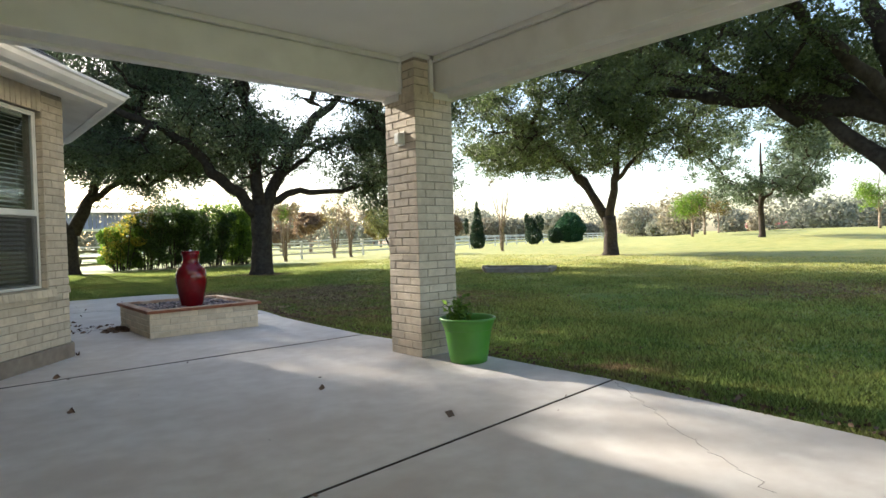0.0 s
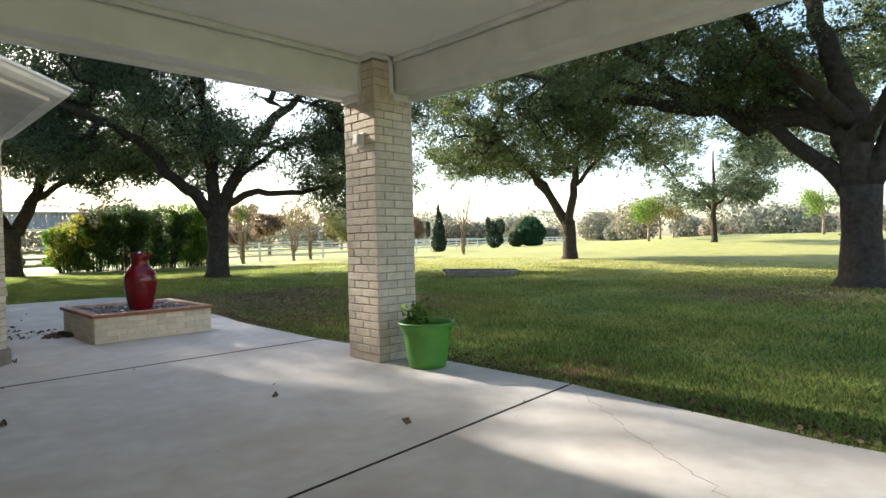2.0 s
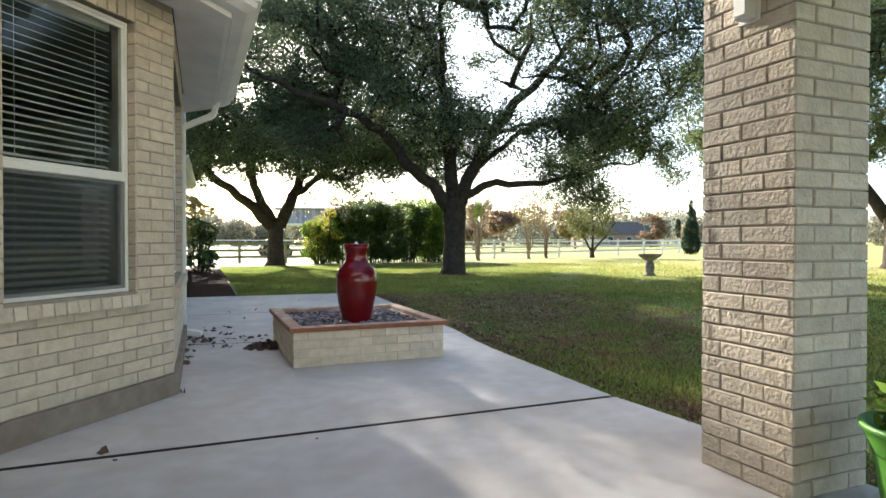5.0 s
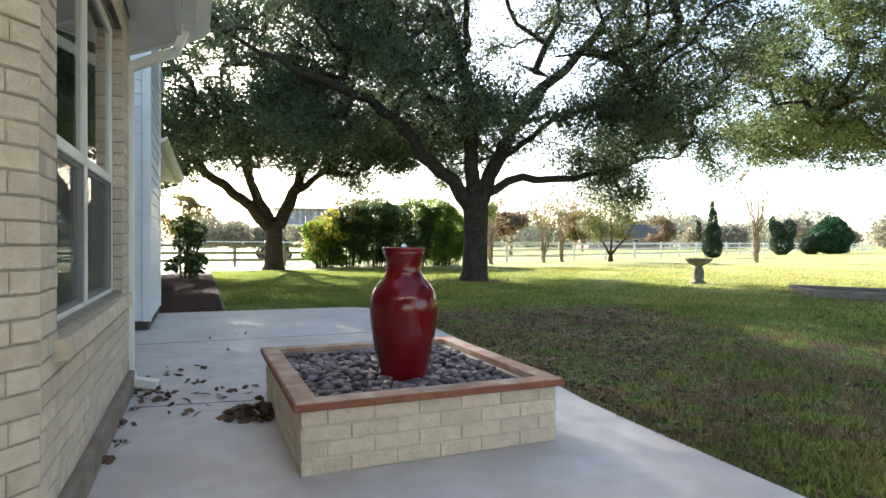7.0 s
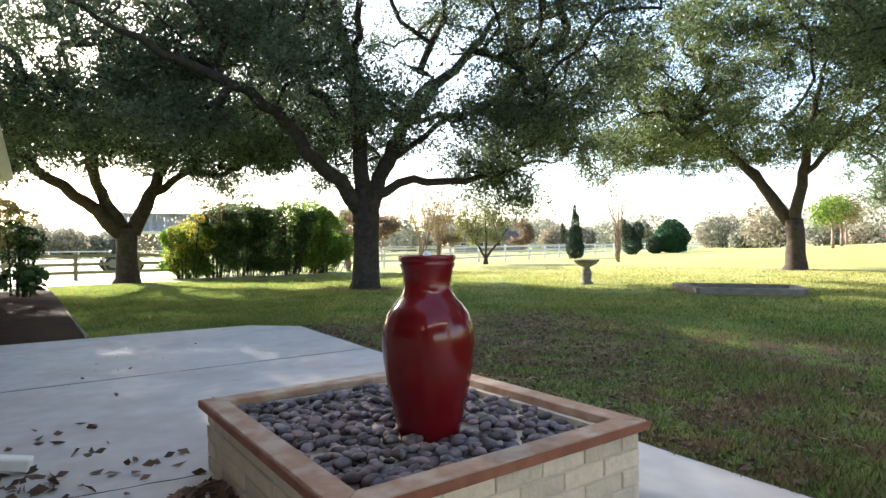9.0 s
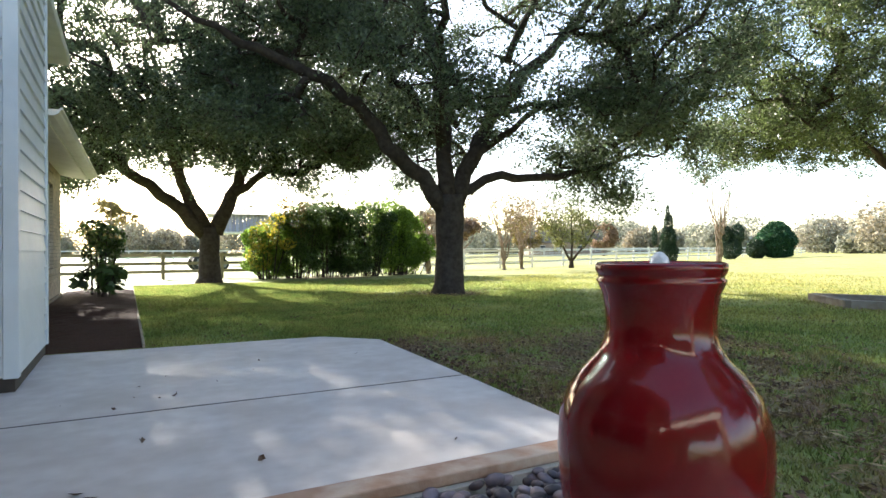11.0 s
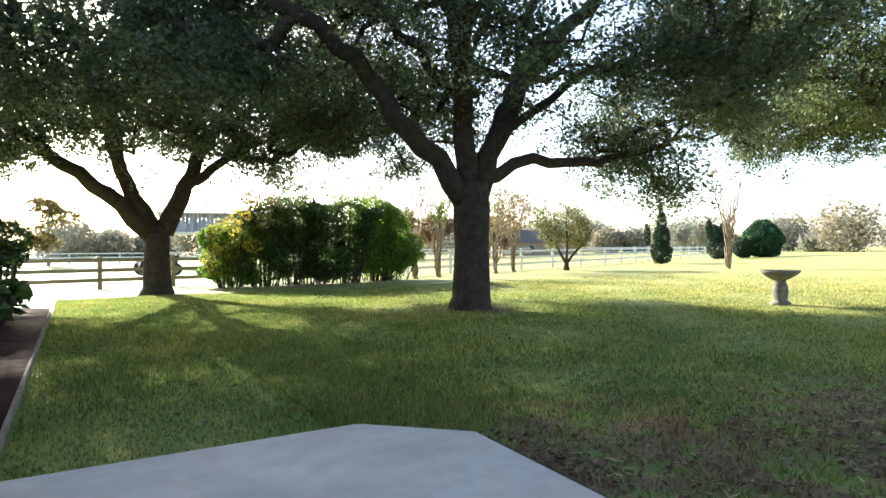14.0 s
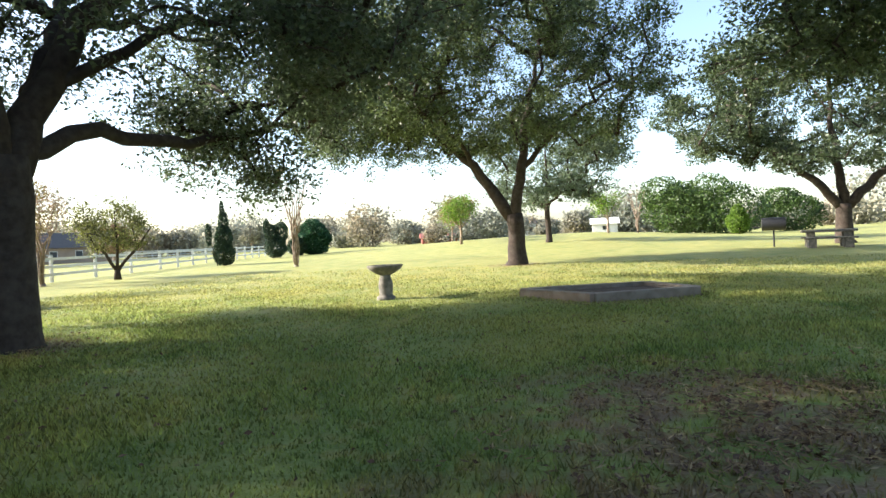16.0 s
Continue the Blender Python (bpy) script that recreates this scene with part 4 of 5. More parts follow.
def edge_soil():
    """The crumbled earth along the patio's edge."""
    bm = B()
    row = []
    for y in np.arange(-13.5, 7.2, 0.12):
        x = edge_x(y)
        w_ = 0.05 + 0.05 * (noise.noise((y * 1.7, 5, 0)) + 0.4) + 0.02 * noise.noise((y * 9, 2, 0))
        z = float(ground_z(x, y))
        row.append([bm.verts.new(p) for p in ((x - 0.02, y, z + 0.012), (x + w_ * 0.6, y, z + 0.022 + 0.008 * noise.noise((y * 6, 0, 1))), (x + w_ * 1.4, y, z - 0.012))])
    for a, b in zip(row, row[1:]):
        for i in range(2):
            bm.faces.new((a[i], a[i + 1], b[i + 1], b[i]))
    tagged(part("edge_soil", bm, M_EARTH), "strip of crumbled dark earth along the patio edge", "soil", kind="structure")


edge_soil()


dead_leaves("leaf_litter", [(0.8, 6.2, 1.3, 7, 0.0), (-0.4, 5.4, 0.7, 5, 0.0), (1.9, 2.6, 0.9, 5, 0.0), (-0.6, -2.4, 1.0, 4, 0.0), (0.2, -5.0, 1.8, 5, 0.0), (-0.93, 0.9, 0.06, 14, 0.0), (-0.93, 1.7, 0.06, 14, 0.0)], "stray bits of dry leaf on the patio", 6, 0.035)


# ---- garden bed ----
def garden_bed():
    bed = thing("garden_bed", "dark mulched flower bed with a low edging beside the house", "flower bed", kind="structure")
    bm = B()
    nx, ny = 14, 70
    g = [[bm.verts.new((-1.79 + 1.70 * i / nx, 8.06 + 11.6 * j / ny, 0.005 + min(1.0, j / 12) * (0.05 * math.sin(math.pi * i / nx) + 0.03 + 0.025 * noise.noise((i * 0.9, j * 0.9, 0))) + 0.06 * max(0.0, min(1.0, (j - 24) / 5)))) for i in range(nx + 1)] for j in range(ny + 1)]
    for j in range(ny):
        for i in range(nx):
            bm.faces.new((g[j][i], g[j][i + 1], g[j + 1][i + 1], g[j + 1][i]))
    part("mulch", bm, M_SOIL, bed)
    part("edging", box(B(), -0.10, -0.07, 8.06, 19.6, -0.05, 0.055, 0.004), M_TIMBER, bed, "weathered edging board")


garden_bed()


# ---- trees ----
def tree(name, base, limbs, crowns, n_twigs, n_leaf, leaf, seed, label, category="tree", bark=None, leafmat=None, group="", spread=(0.6, 0.6, 0.42), twig_r=0.0135, sides=10, gap=0.02):
    """A tapered trunk and limbs, twigs that reach for points in the crown from the nearest wood, and small leaves round their ends.
    limbs: lines of (x, y, z, radius) from the foot; crowns: (centre, radii, share, lowest z)."""
    rng = np.random.default_rng(seed)
    B0 = Vector(base)
    t = thing(name, label, category, Matrix.Translation(B0), group)
    P, R, lines, order = [], [], [], []
    for li, lb in enumerate(limbs):
        pts = []
        for (x0, y0, z0, r0), (x1, y1, z1, r1) in zip(lb, lb[1:]):
            n = max(2, int(math.dist((x0, y0, z0), (x1, y1, z1)) / 0.45))
            for k in range(n):
                f = k / n
                j = (0.10 if li else 0.03) if len(pts) else 0.0
                pts.append((x0 + (x1 - x0) * f + rng.uniform(-j, j), y0 + (y1 - y0) * f + rng.uniform(-j, j), z0 + (z1 - z0) * f + rng.uniform(-j, j), r0 + (r1 - r0) * f))
        pts.append(lb[-1])
        lines.append(([Vector(p[:3]) for p in pts], [p[3] for p in pts]))
        if li or len(limbs) == 1:
            lo = len(pts) // 3 if len(limbs) > 1 else len(pts) // 2
            for p in pts[lo:]:
                P.append(p[:3])
                R.append(p[3])
    # points that the twigs reach for
    goals = []
    for centre, radii, share, low in crowns:
        got, tries = 0, 0
        while got < int(n_twigs * share) and tries < 20000:
            tries += 1
            d = rng.normal(size=3)
            d /= np.linalg.norm(d)
            p = np.array(centre) + d * np.array(radii) * rng.uniform(0.15, 1) ** 0.42
            if p[2] < low + 0.9 * noise.noise((p[0] * 0.3 + seed, p[1] * 0.3, 0)):
                continue
            if noise.noise((p[0] * 0.33 + seed * 3.1, p[1] * 0.33, p[2] * 0.4)) < gap:
                continue
            goals.append(p)
            got += 1
    P0 = np.array(P)
    goals.sort(key=lambda g: float(np.min(np.linalg.norm(P0 - g, axis=1))))
    nodes, rad, par = [np.array(p) for p in P], list(R), [-1] * len(P)
    arr = np.zeros((len(P) + len(goals) * 8, 3))
    arr[:len(P)] = P0
    cnt = len(P)
    twigs = []
    use = [0] * (len(arr))
    for g in goals:
        d = np.linalg.norm(arr[:cnt] - g, axis=1) + 0.35 * np.clip(arr[:cnt, 2] - g[2], 0, None)
        i = int(np.argmin(d))
        a = arr[i].copy()
        ln = float(np.linalg.norm(g - a))
        n = min(6, max(2, int(ln / 0.5)))
        mid = (a + g) / 2 + np.array([0, 0, 0.12 * ln]) + rng.normal(0, 0.07 * ln, 3)
        ids = [i]
        for k in range(1, n + 1):
            f = k / n
            q = (1 - f) ** 2 * a + 2 * f * (1 - f) * mid + f * f * g
            arr[cnt] = q
            par.append(ids[-1])
            rad.append(0)
            ids.append(cnt)
            cnt += 1
        twigs.append(ids)
        k = ids[-1]
        while k >= 0:
            use[k] += 1
            k = par[k]
    s = Soup()
    for pts, rr in lines:
        s.tube(pts, rr, sides + 4)
    for ids in twigs:
        rr = []
        for q, i in enumerate(ids):
            w_ = twig_r * math.sqrt(use[i]) * 1.15
            if rad[i]:
                w_ = min(w_, rad[i] * 0.8)
            rr.append(max(w_, twig_r * 0.7))
        rr[0] = min(rr[0], rr[1] * 1.15)
        s.tube([tuple(arr[i]) for i in ids], rr, 5)
    me = s.mesh("trunk")
    ob = link("trunk", me, bark or M_BARK, t, "", smooth=True)
    ob.matrix_parent_inverse = Matrix()
    g = np.array(goals)
    k = rng.integers(0, len(g), n_leaf)
    # sprays of leaves round each twig's end, with gaps between the sprays
    per = 8
    ball = rng.normal(size=(len(g) * per, 3))
    ball *= (rng.uniform(0.1, 1, len(ball)) ** 0.4 / np.linalg.norm(ball, axis=1))[:, None]
    sub = np.repeat(g, per, axis=0) + ball * np.array(spread) * 1.45
    size = np.repeat(rng.uniform(0.6, 1.3, len(sub))[:, None], 3, axis=1)
    pick = k * per + rng.integers(0, per, n_leaf)
    off = rng.normal(size=(n_leaf, 3))
    off *= (rng.uniform(0, 1, n_leaf) ** 0.45 / np.linalg.norm(off, axis=1))[:, None]
    c = sub[pick] + off * size[pick] * np.array(spread) * 0.62
    ends = rng.uniform(size=n_leaf) < 0.2
    back = np.array([arr[twigs[i][max(1, len(twigs[i]) // 2)]] for i in range(len(g))])
    c[ends] = back[k[ends]] + off[ends] * np.array(spread) * 0.75
    ob = link("crown", flakes("crown", c, leaf[0], leaf[1], rng, 0.2), leafmat or M_OAK, t)
    ob.matrix_parent_inverse = Matrix()
    tagged(ob, kind="stuff")
    return t


def gz(x, y):
    return float(ground_z(x, y))


# the great oak beside the lawn's middle
tree("oak_tree", (8.1, 14.95, gz(8.1, 14.95)), [
    [(0, 0, -0.15, 0.56), (0, 0, 0.25, 0.45), (0.0, 0, 1.4, 0.40), (0.02, 0.0, 2.3, 0.43), (0.0, 0.0, 2.9, 0.42)],
    [(-0.15, 0, 2.5, 0.27), (-0.9, 0.0, 3.35, 0.23), (-2.0, -0.1, 4.2, 0.21), (-2.6, -0.2, 5.0, 0.18), (-4.2, -0.5, 5.8, 0.15), (-6.0, -0.8, 6.2, 0.10), (-7.6, -1, 6.8, 0.05)],
    [(-0.08, 0, 2.7, 0.27), (-0.15, 0.1, 4.4, 0.23), (-0.1, 0.3, 6.2, 0.23), (-0.6, 0.4, 8.2, 0.16), (-1.2, 0.5, 10.2, 0.08)],
    [(0.2, 0, 2.6, 0.28), (0.7, 0.0, 4.0, 0.24), (1.3, -0.3, 5.2, 0.20), (2.6, -0.8, 6.9, 0.17), (4.2, -1.4, 8.8, 0.1), (5.2, -1.8, 10, 0.05)],
    [(0.35, -0.05, 3.0, 0.17), (1.6, -0.2, 3.55, 0.14), (3.2, -0.5, 3.5, 0.12), (4.6, -0.6, 3.8, 0.09), (6.2, -0.9, 4.3, 0.06), (8.0, -1.0, 4.6, 0.03)],
    [(0.7, 0.1, 4.0, 0.16), (2.4, 1.2, 6.2, 0.12), (4.4, 2.4, 8.0, 0.05)],
    [(-0.15, 0.1, 4.4, 0.17), (-1.2, -1.8, 6.5, 0.12), (-2.2, -4.0, 8.2, 0.06)],
    [(-0.15, 0.2, 5.0, 0.15), (-2.6, 1.0, 7.6, 0.10), (-5.4, 1.9, 9.4, 0.05)],
    [(0.7, 0.0, 4.0, 0.12), (1.9, -1.4, 5.2, 0.09), (3.6, -3.0, 6.0, 0.05)],
    [(1.2, -0.3, 5.1, 0.11), (3.0, 0.2, 5.9, 0.08), (5.2, 0.5, 6.3, 0.04)],
], [((0.6, -0.3, 9.0), (9.0, 8.8, 6.0), 0.88, 4.5), ((6.9, -0.9, 4.2), (3.2, 2.8, 1.7), 0.075, 2.5), ((3.4, -2.4, 4.9), (2.6, 2.4, 1.1), 0.03, 3.6), ((-5.6, -0.5, 6.0), (3, 3, 2), 0.055, 4.2)],
    1450, 305000, (0.106, 0.053), 21, "broad live oak with a forked dark trunk on the lawn", group="oaks on the lawn", gap=-0.03, spread=(0.61, 0.61, 0.43))

# the oak by the fence
tree("oak_tree", (2.65, 24.9, gz(2.65, 24.9)), [
    [(0, 0, -0.15, 0.60), (0, 0, 0.25, 0.45), (0.0, 0, 1.2, 0.38), (0.0, 0.0, 2.2, 0.40)],
    [(-0.2, 0, 2.0, 0.30), (-1.4, 0, 3.2, 0.24), (-2.9, 0.1, 4.4, 0.19), (-4.8, 0, 5.8, 0.13), (-6.6, -0.3, 7.0, 0.06)],
    [(-0.1, 0, 2.1, 0.28), (-0.9, 0.2, 3.6, 0.22), (-1.2, 0.3, 5.4, 0.17), (-1.9, 0.4, 8.0, 0.09), (-2.2, 0, 10, 0.05)],
    [(0.2, 0, 2.0, 0.32), (0.9, 0.1, 3.6, 0.26), (1.5, 0.0, 5.0, 0.2), (2.8, -0.2, 7.2, 0.13), (3.9, -0.5, 9.5, 0.06)],
    [(0.9, 0, 3.6, 0.17), (2.6, -0.6, 4.9, 0.13), (5.0, -1.2, 5.9, 0.06)],
    [(-0.9, 0.1, 3.6, 0.16), (-1.6, -2.0, 5.6, 0.12), (-2.4, -4.4, 7.4, 0.05)],
], [((-1.4, -0.4, 8.9), (10.6, 8.8, 5.5), 0.72, 4.0), ((5.4, -1.6, 4.8), (3.8, 3.6, 1.6), 0.08, 3.4), ((-5.8, -1.6, 4.9), (4.4, 4.2, 1.7), 0.1, 3.3), ((-0.4, -5.2, 5.4), (5.0, 3.2, 1.6), 0.1, 3.9)],
    1400, 310000, (0.115, 0.058), 22, "broad live oak with a leaning forked trunk by the fence", group="oaks on the lawn", gap=-0.15, spread=(0.64, 0.64, 0.45))

# the oak over the lawn's east side, near the porch
tree("oak_tree", (14.75, -5.6, gz(14.75, -5.6)), [
    [(0, 0, -0.15, 0.68), (0, 0, 0.25, 0.5), (0.0, 0, 1.3, 0.41), (0.0, 0.0, 2.4, 0.44)],
    [(0, 0.15, 3.2, 0.30), (0, 0.55, 3.8, 0.27), (0, 1.1, 4.2, 0.25), (-0.2, 3.7, 4.85, 0.21), (-0.3, 6.4, 5.65, 0.14), (-0.4, 9.7, 7.0, 0.05)],
    [(0, 0.12, 2.1, 0.27), (0.05, 1.0, 3.15, 0.19), (0, 1.95, 4.15, 0.15), (0.1, 3.4, 5.0, 0.12), (0.8, 5.4, 5.9, 0.08), (1.0, 7.2, 6.6, 0.04)],
    [(-0.05, 0.4, 3.9, 0.2), (-0.1, 1.95, 5.2, 0.15), (-0.2, 2.8, 6.0, 0.12), (-0.4, 4.2, 6.8, 0.09), (-0.6, 6.6, 7.6, 0.04)],
    [(-0.1, 3.4, 4.8, 0.13), (-0.9, 5.0, 5.7, 0.10), (-1.8, 7.2, 6.3, 0.05)],
    [(0, 0, 2.3, 0.36), (-0.1, 0.1, 4.2, 0.30), (-0.2, 0.8, 6.4, 0.2), (-0.6, 1.6, 9.0, 0.08)],
    [(0, -0.1, 2.4, 0.30), (0.2, -0.8, 4.2, 0.24), (0, -2.4, 6.2, 0.16), (0.2, -4.4, 8.2, 0.06)],
    [(-0.1, 0.1, 3.8, 0.2), (-1.8, 1.0, 5.2, 0.15), (-4.2, 2.0, 6.6, 0.09), (-6.4, 2.8, 7.4, 0.04)],
    [(-0.1, 0, 3.4, 0.18), (-1.8, -1.2, 5.0, 0.13), (-4.6, -2.4, 6.6, 0.05)],
    [(0, 2.4, 4.0, 0.13), (-1.6, 4.2, 5.8, 0.09), (-2.6, 6.2, 7.4, 0.04)],
], [((-0.6, 1.2, 8.2), (8.6, 9.6, 4.8), 0.9, 5.3), ((0.4, 5.6, 5.2), (4.4, 4.4, 1.6), 0.12, 4.1)],
    1050, 270000, (0.1, 0.05), 23, "spreading live oak with heavy low limbs on the lawn", group="oaks on the lawn", leafmat=M_OAKL, gap=-0.05)

# the oak in the open grass
tree("oak_tree", (25.7, 9.8, gz(25.7, 9.8)), [
    [(0, 0, -0.15, 0.55), (0, 0, 0.2, 0.42), (0.0, 0, 1.2, 0.34), (0.0, 0.05, 2.1, 0.36)],
    [(0, 0.1, 1.9, 0.28), (0, 0.8, 3.0, 0.24), (0, 1.7, 4.2, 0.2), (0, 2.9, 5.4, 0.15), (0, 4.8, 6.8, 0.08)],
    [(0, 0, 1.9, 0.25), (0, -0.4, 4.1, 0.2), (0, -0.6, 6.0, 0.14), (0.2, -1.2, 8.6, 0.06)],
    [(0, -0.4, 4.0, 0.13), (0.3, -2.2, 5.8, 0.09), (0.4, -4.2, 7.0, 0.04)],
    [(0, 0.8, 3.0, 0.13), (-1.2, 2.0, 5.0, 0.09), (-2.6, 3.0, 7.0, 0.05)],
], [((0, 1.6, 8.0), (6.8, 8.4, 4.2), 0.92, 4.9), ((0, 6.6, 6.0), (2.6, 3.0, 1.4), 0.08, 4.8)],
    720, 170000, (0.125, 0.063), 24, "live oak with a twin trunk in open sunny grass", group="oaks on the lawn", leafmat=M_OAKL, gap=-0.08)

# beside the picnic table
tree("oak_tree", (37.3, -6.0, gz(37.3, -6)), [
    [(0, 0, -0.15, 0.6), (0, 0, 0.2, 0.45), (0, 0, 1.4, 0.38), (0, 0, 2.1, 0.38)],
    [(0, 0.1, 1.9, 0.25), (0, 1.3, 3.4, 0.2), (0, 3.4, 5.2, 0.1), (0, 5.0, 6.4, 0.05)],
    [(0, -0.1, 1.9, 0.28), (0, -1.6, 3.4, 0.22), (0, -3.8, 5.4, 0.1)],
    [(0, 0, 2.0, 0.26), (0.2, 0.2, 4.6, 0.2), (0.4, 0.4, 8.0, 0.08)],
], [((0, 0.4, 7.4), (8.2, 8.6, 4.4), 1.0, 4.0)],
    460, 90000, (0.17, 0.09), 25, "dark live oak shading a picnic table", group="oaks on the lawn")

tree("young_oak_tree", (47.8, 10.5, gz(47.8, 10.5)), [
    [(0, 0, -0.1, 0.32), (0, 0, 0.3, 0.24), (0, 0.05, 2.6, 0.2), (0, 0, 5.0, 0.12), (0, 0, 7.5, 0.05)],
    [(0, 0, 2.6, 0.12), (0, 1.6, 4.2, 0.07), (0, 3.0, 5.2, 0.03)],
    [(0, 0, 2.8, 0.12), (0, -1.6, 4.4, 0.07), (0, -3.0, 5.0, 0.03)],
], [((0, 0, 6.4), (5.6, 6.0, 3.9), 1.0, 2.9)], 260, 34000, (0.2, 0.1), 26, "silvery young oak in open grass", leafmat=mat("silver_leaf", (0.15, 0.19, 0.11), (0.10, 0.14, 0.08), 1, 0.5, vary=0.4, per="island", translucent=0.4))

for k, (x, y, h) in enumerate(((53.0, 18.8, 4.0), (58, 20, 4.5), (62, 6, 5.0), (70, 24, 4.2))):
    tree("sapling", (x, y, gz(x, y)), [[(0, 0, -0.1, 0.14), (0, 0, 1.4, 0.10), (0, 0.1, h * 0.6, 0.06), (0, 0, h, 0.03)], [(0, 0, 1.3, 0.06), (0, 0.9, h * 0.6, 0.03)], [(0, 0, 1.4, 0.06), (0, -0.9, h * 0.6, 0.03)]],
         [((0, 0, h * 0.68), (1.5, 1.6, h * 0.34), 1.0, 1.3)], 60, 3500, (0.16, 0.08), 30 + k, "small half-bare tree on the lawn", "tree", M_TWIG, M_OLIVE if k % 2 else M_LIME, "saplings on the lawn")


def crape(x, y, h, seed, leaves, mt, label, n=9, wide=1.0):
    rng = random.Random(seed)
    limbs = [[(0, 0, -0.1, 0.16), (0, 0, 0.12, 0.12)]]
    for k in range(n):
        a = 2 * math.pi * k / n + rng.uniform(-0.2, 0.2)
        s = rng.uniform(0.25, 0.5) * wide
        limbs.append([(0.05 * math.cos(a), 0.05 * math.sin(a), 0.0, 0.055), (0.3 * s * math.cos(a), 0.3 * s * math.sin(a), h * 0.3, 0.042), (1.1 * s * math.cos(a), 1.1 * s * math.sin(a), h * 0.62, 0.028), (1.9 * s * math.cos(a), 1.9 * s * math.sin(a), h * 0.9, 0.012)])
    return tree("crape_myrtle", (x, y, gz(x, y)), limbs, [((0, 0, h * 0.74), (1.25 * wide, 1.25 * wide, h * 0.3), 1.0, h * 0.4)], 90, leaves, (0.1, 0.05), seed, label, "tree", M_TWIG, mt, "crape myrtles", (0.25, 0.25, 0.25), 0.007, 4)


crape(15.9, 29.0, 5.2, 41, 1500, M_OLIVE, "multi-stemmed crape myrtle with thin yellowing leaves", wide=1.3)
crape(14.3, 28.6, 4.6, 42, 2200, M_LIME, "multi-stemmed crape myrtle with thin yellowing leaves", wide=1.1)
crape(20.4, 30.2, 4.8, 43, 2400, M_OLIVE, "multi-stemmed crape myrtle with thin yellowing leaves", wide=1.4)
crape(22.3, 31.0, 4.4, 44, 1800, M_RUST, "multi-stemmed crape myrtle with rusty leaves", wide=1.2)
crape(81, 2.3, 6.0, 47, 60, M_OLIVE, "bare pale tree at the lawn's far end", n=12, wide=1.8)
crape(31.0, 23.0, 5.6, 45, 160, M_OLIVE, "bare crape myrtle with pale upright stems", n=11)
tree("small_tree", (25.6, 30.0, gz(25.6, 30.0)), [[(0, 0, -0.1, 0.2), (0, 0, 0.5, 0.13)], [(0, 0, 0.4, 0.09), (0.7, -0.6, 1.7, 0.06), (1.2, -1.1, 2.6, 0.03)], [(0, 0, 0.4, 0.09), (-0.7, 0.5, 1.7, 0.06), (-1.3, 0.9, 2.6, 0.03)], [(0, 0, 0.5, 0.09), (0.1, 0.1, 2.4, 0.05), (0, 0, 3.6, 0.02)]],
     [((0, 0, 2.7), (2.1, 2.1, 1.4), 1.0, 1.5)], 130, 9000, (0.11, 0.055), 46, "low spreading tree with olive autumn leaves", "tree", M_BARK, mat("olive_leaf", (0.17, 0.18, 0.05), (0.12, 0.13, 0.04), 1, 0.6, vary=0.4, per="island", translucent=0.4), "", (0.35, 0.35, 0.25), 0.008)


def bush(name, x, y, lumps, n, leaf, mt, seed, label, category="bush", group="", stems=7, z0=None):
    """A shrub: thin stems and a skin of leaves over a few uneven lumps (x, y, z, rx, ry, rz)."""
    rng = np.random.default_rng(seed)
    z0 = gz(x, y) if z0 is None else z0
    t = thing(name, label, category, pose(x, y, z0), group)
    s = Soup()
    for k in range(stems):
        lx, ly, lz, rx, ry, rz = lumps[k % len(lumps)]
        a = rng.uniform(0, 6.3)
        s.tube([(lx * 0.5 + 0.12 * math.cos(a), ly * 0.5 + 0.12 * math.sin(a), -0.05), (lx * 0.8 + rx * 0.3 * math.cos(a), ly * 0.8 + ry * 0.3 * math.sin(a), lz * 0.6), (lx + rx * 0.5 * math.cos(a), ly + ry * 0.5 * math.sin(a), lz + rz * 0.4)], [0.03, 0.022, 0.008], 5)
    ob = link("stem", s.mesh("stem"), M_BARK, t)
    ob.matrix_parent_inverse = Matrix()
    vol = np.array([l[3] * l[4] + l[3] * l[5] for l in lumps])
    k = rng.choice(len(lumps), n, p=vol / vol.sum())
    L = np.array(lumps)[k]
    d = rng.normal(size=(n, 3))
    d /= np.linalg.norm(d, axis=1)[:, None]
    wob = np.array([1 + 0.22 * noise.noise((v[0] * 2.2 + i * 7, v[1] * 2.2, v[2] * 2.2 + seed)) for v, i in zip(d, k)])
    c = L[:, :3] + d * L[:, 3:] * (rng.uniform(0.3, 1, n) ** 0.3 * wob)[:, None]
    c = c[c[:, 2] > 0.04]
    ob = link("foliage", flakes("foliage", c, leaf[0], leaf[1], rng, 0.2), mt, t)
    ob.matrix_parent_inverse = Matrix()
    tagged(ob, kind="stuff")
    return t


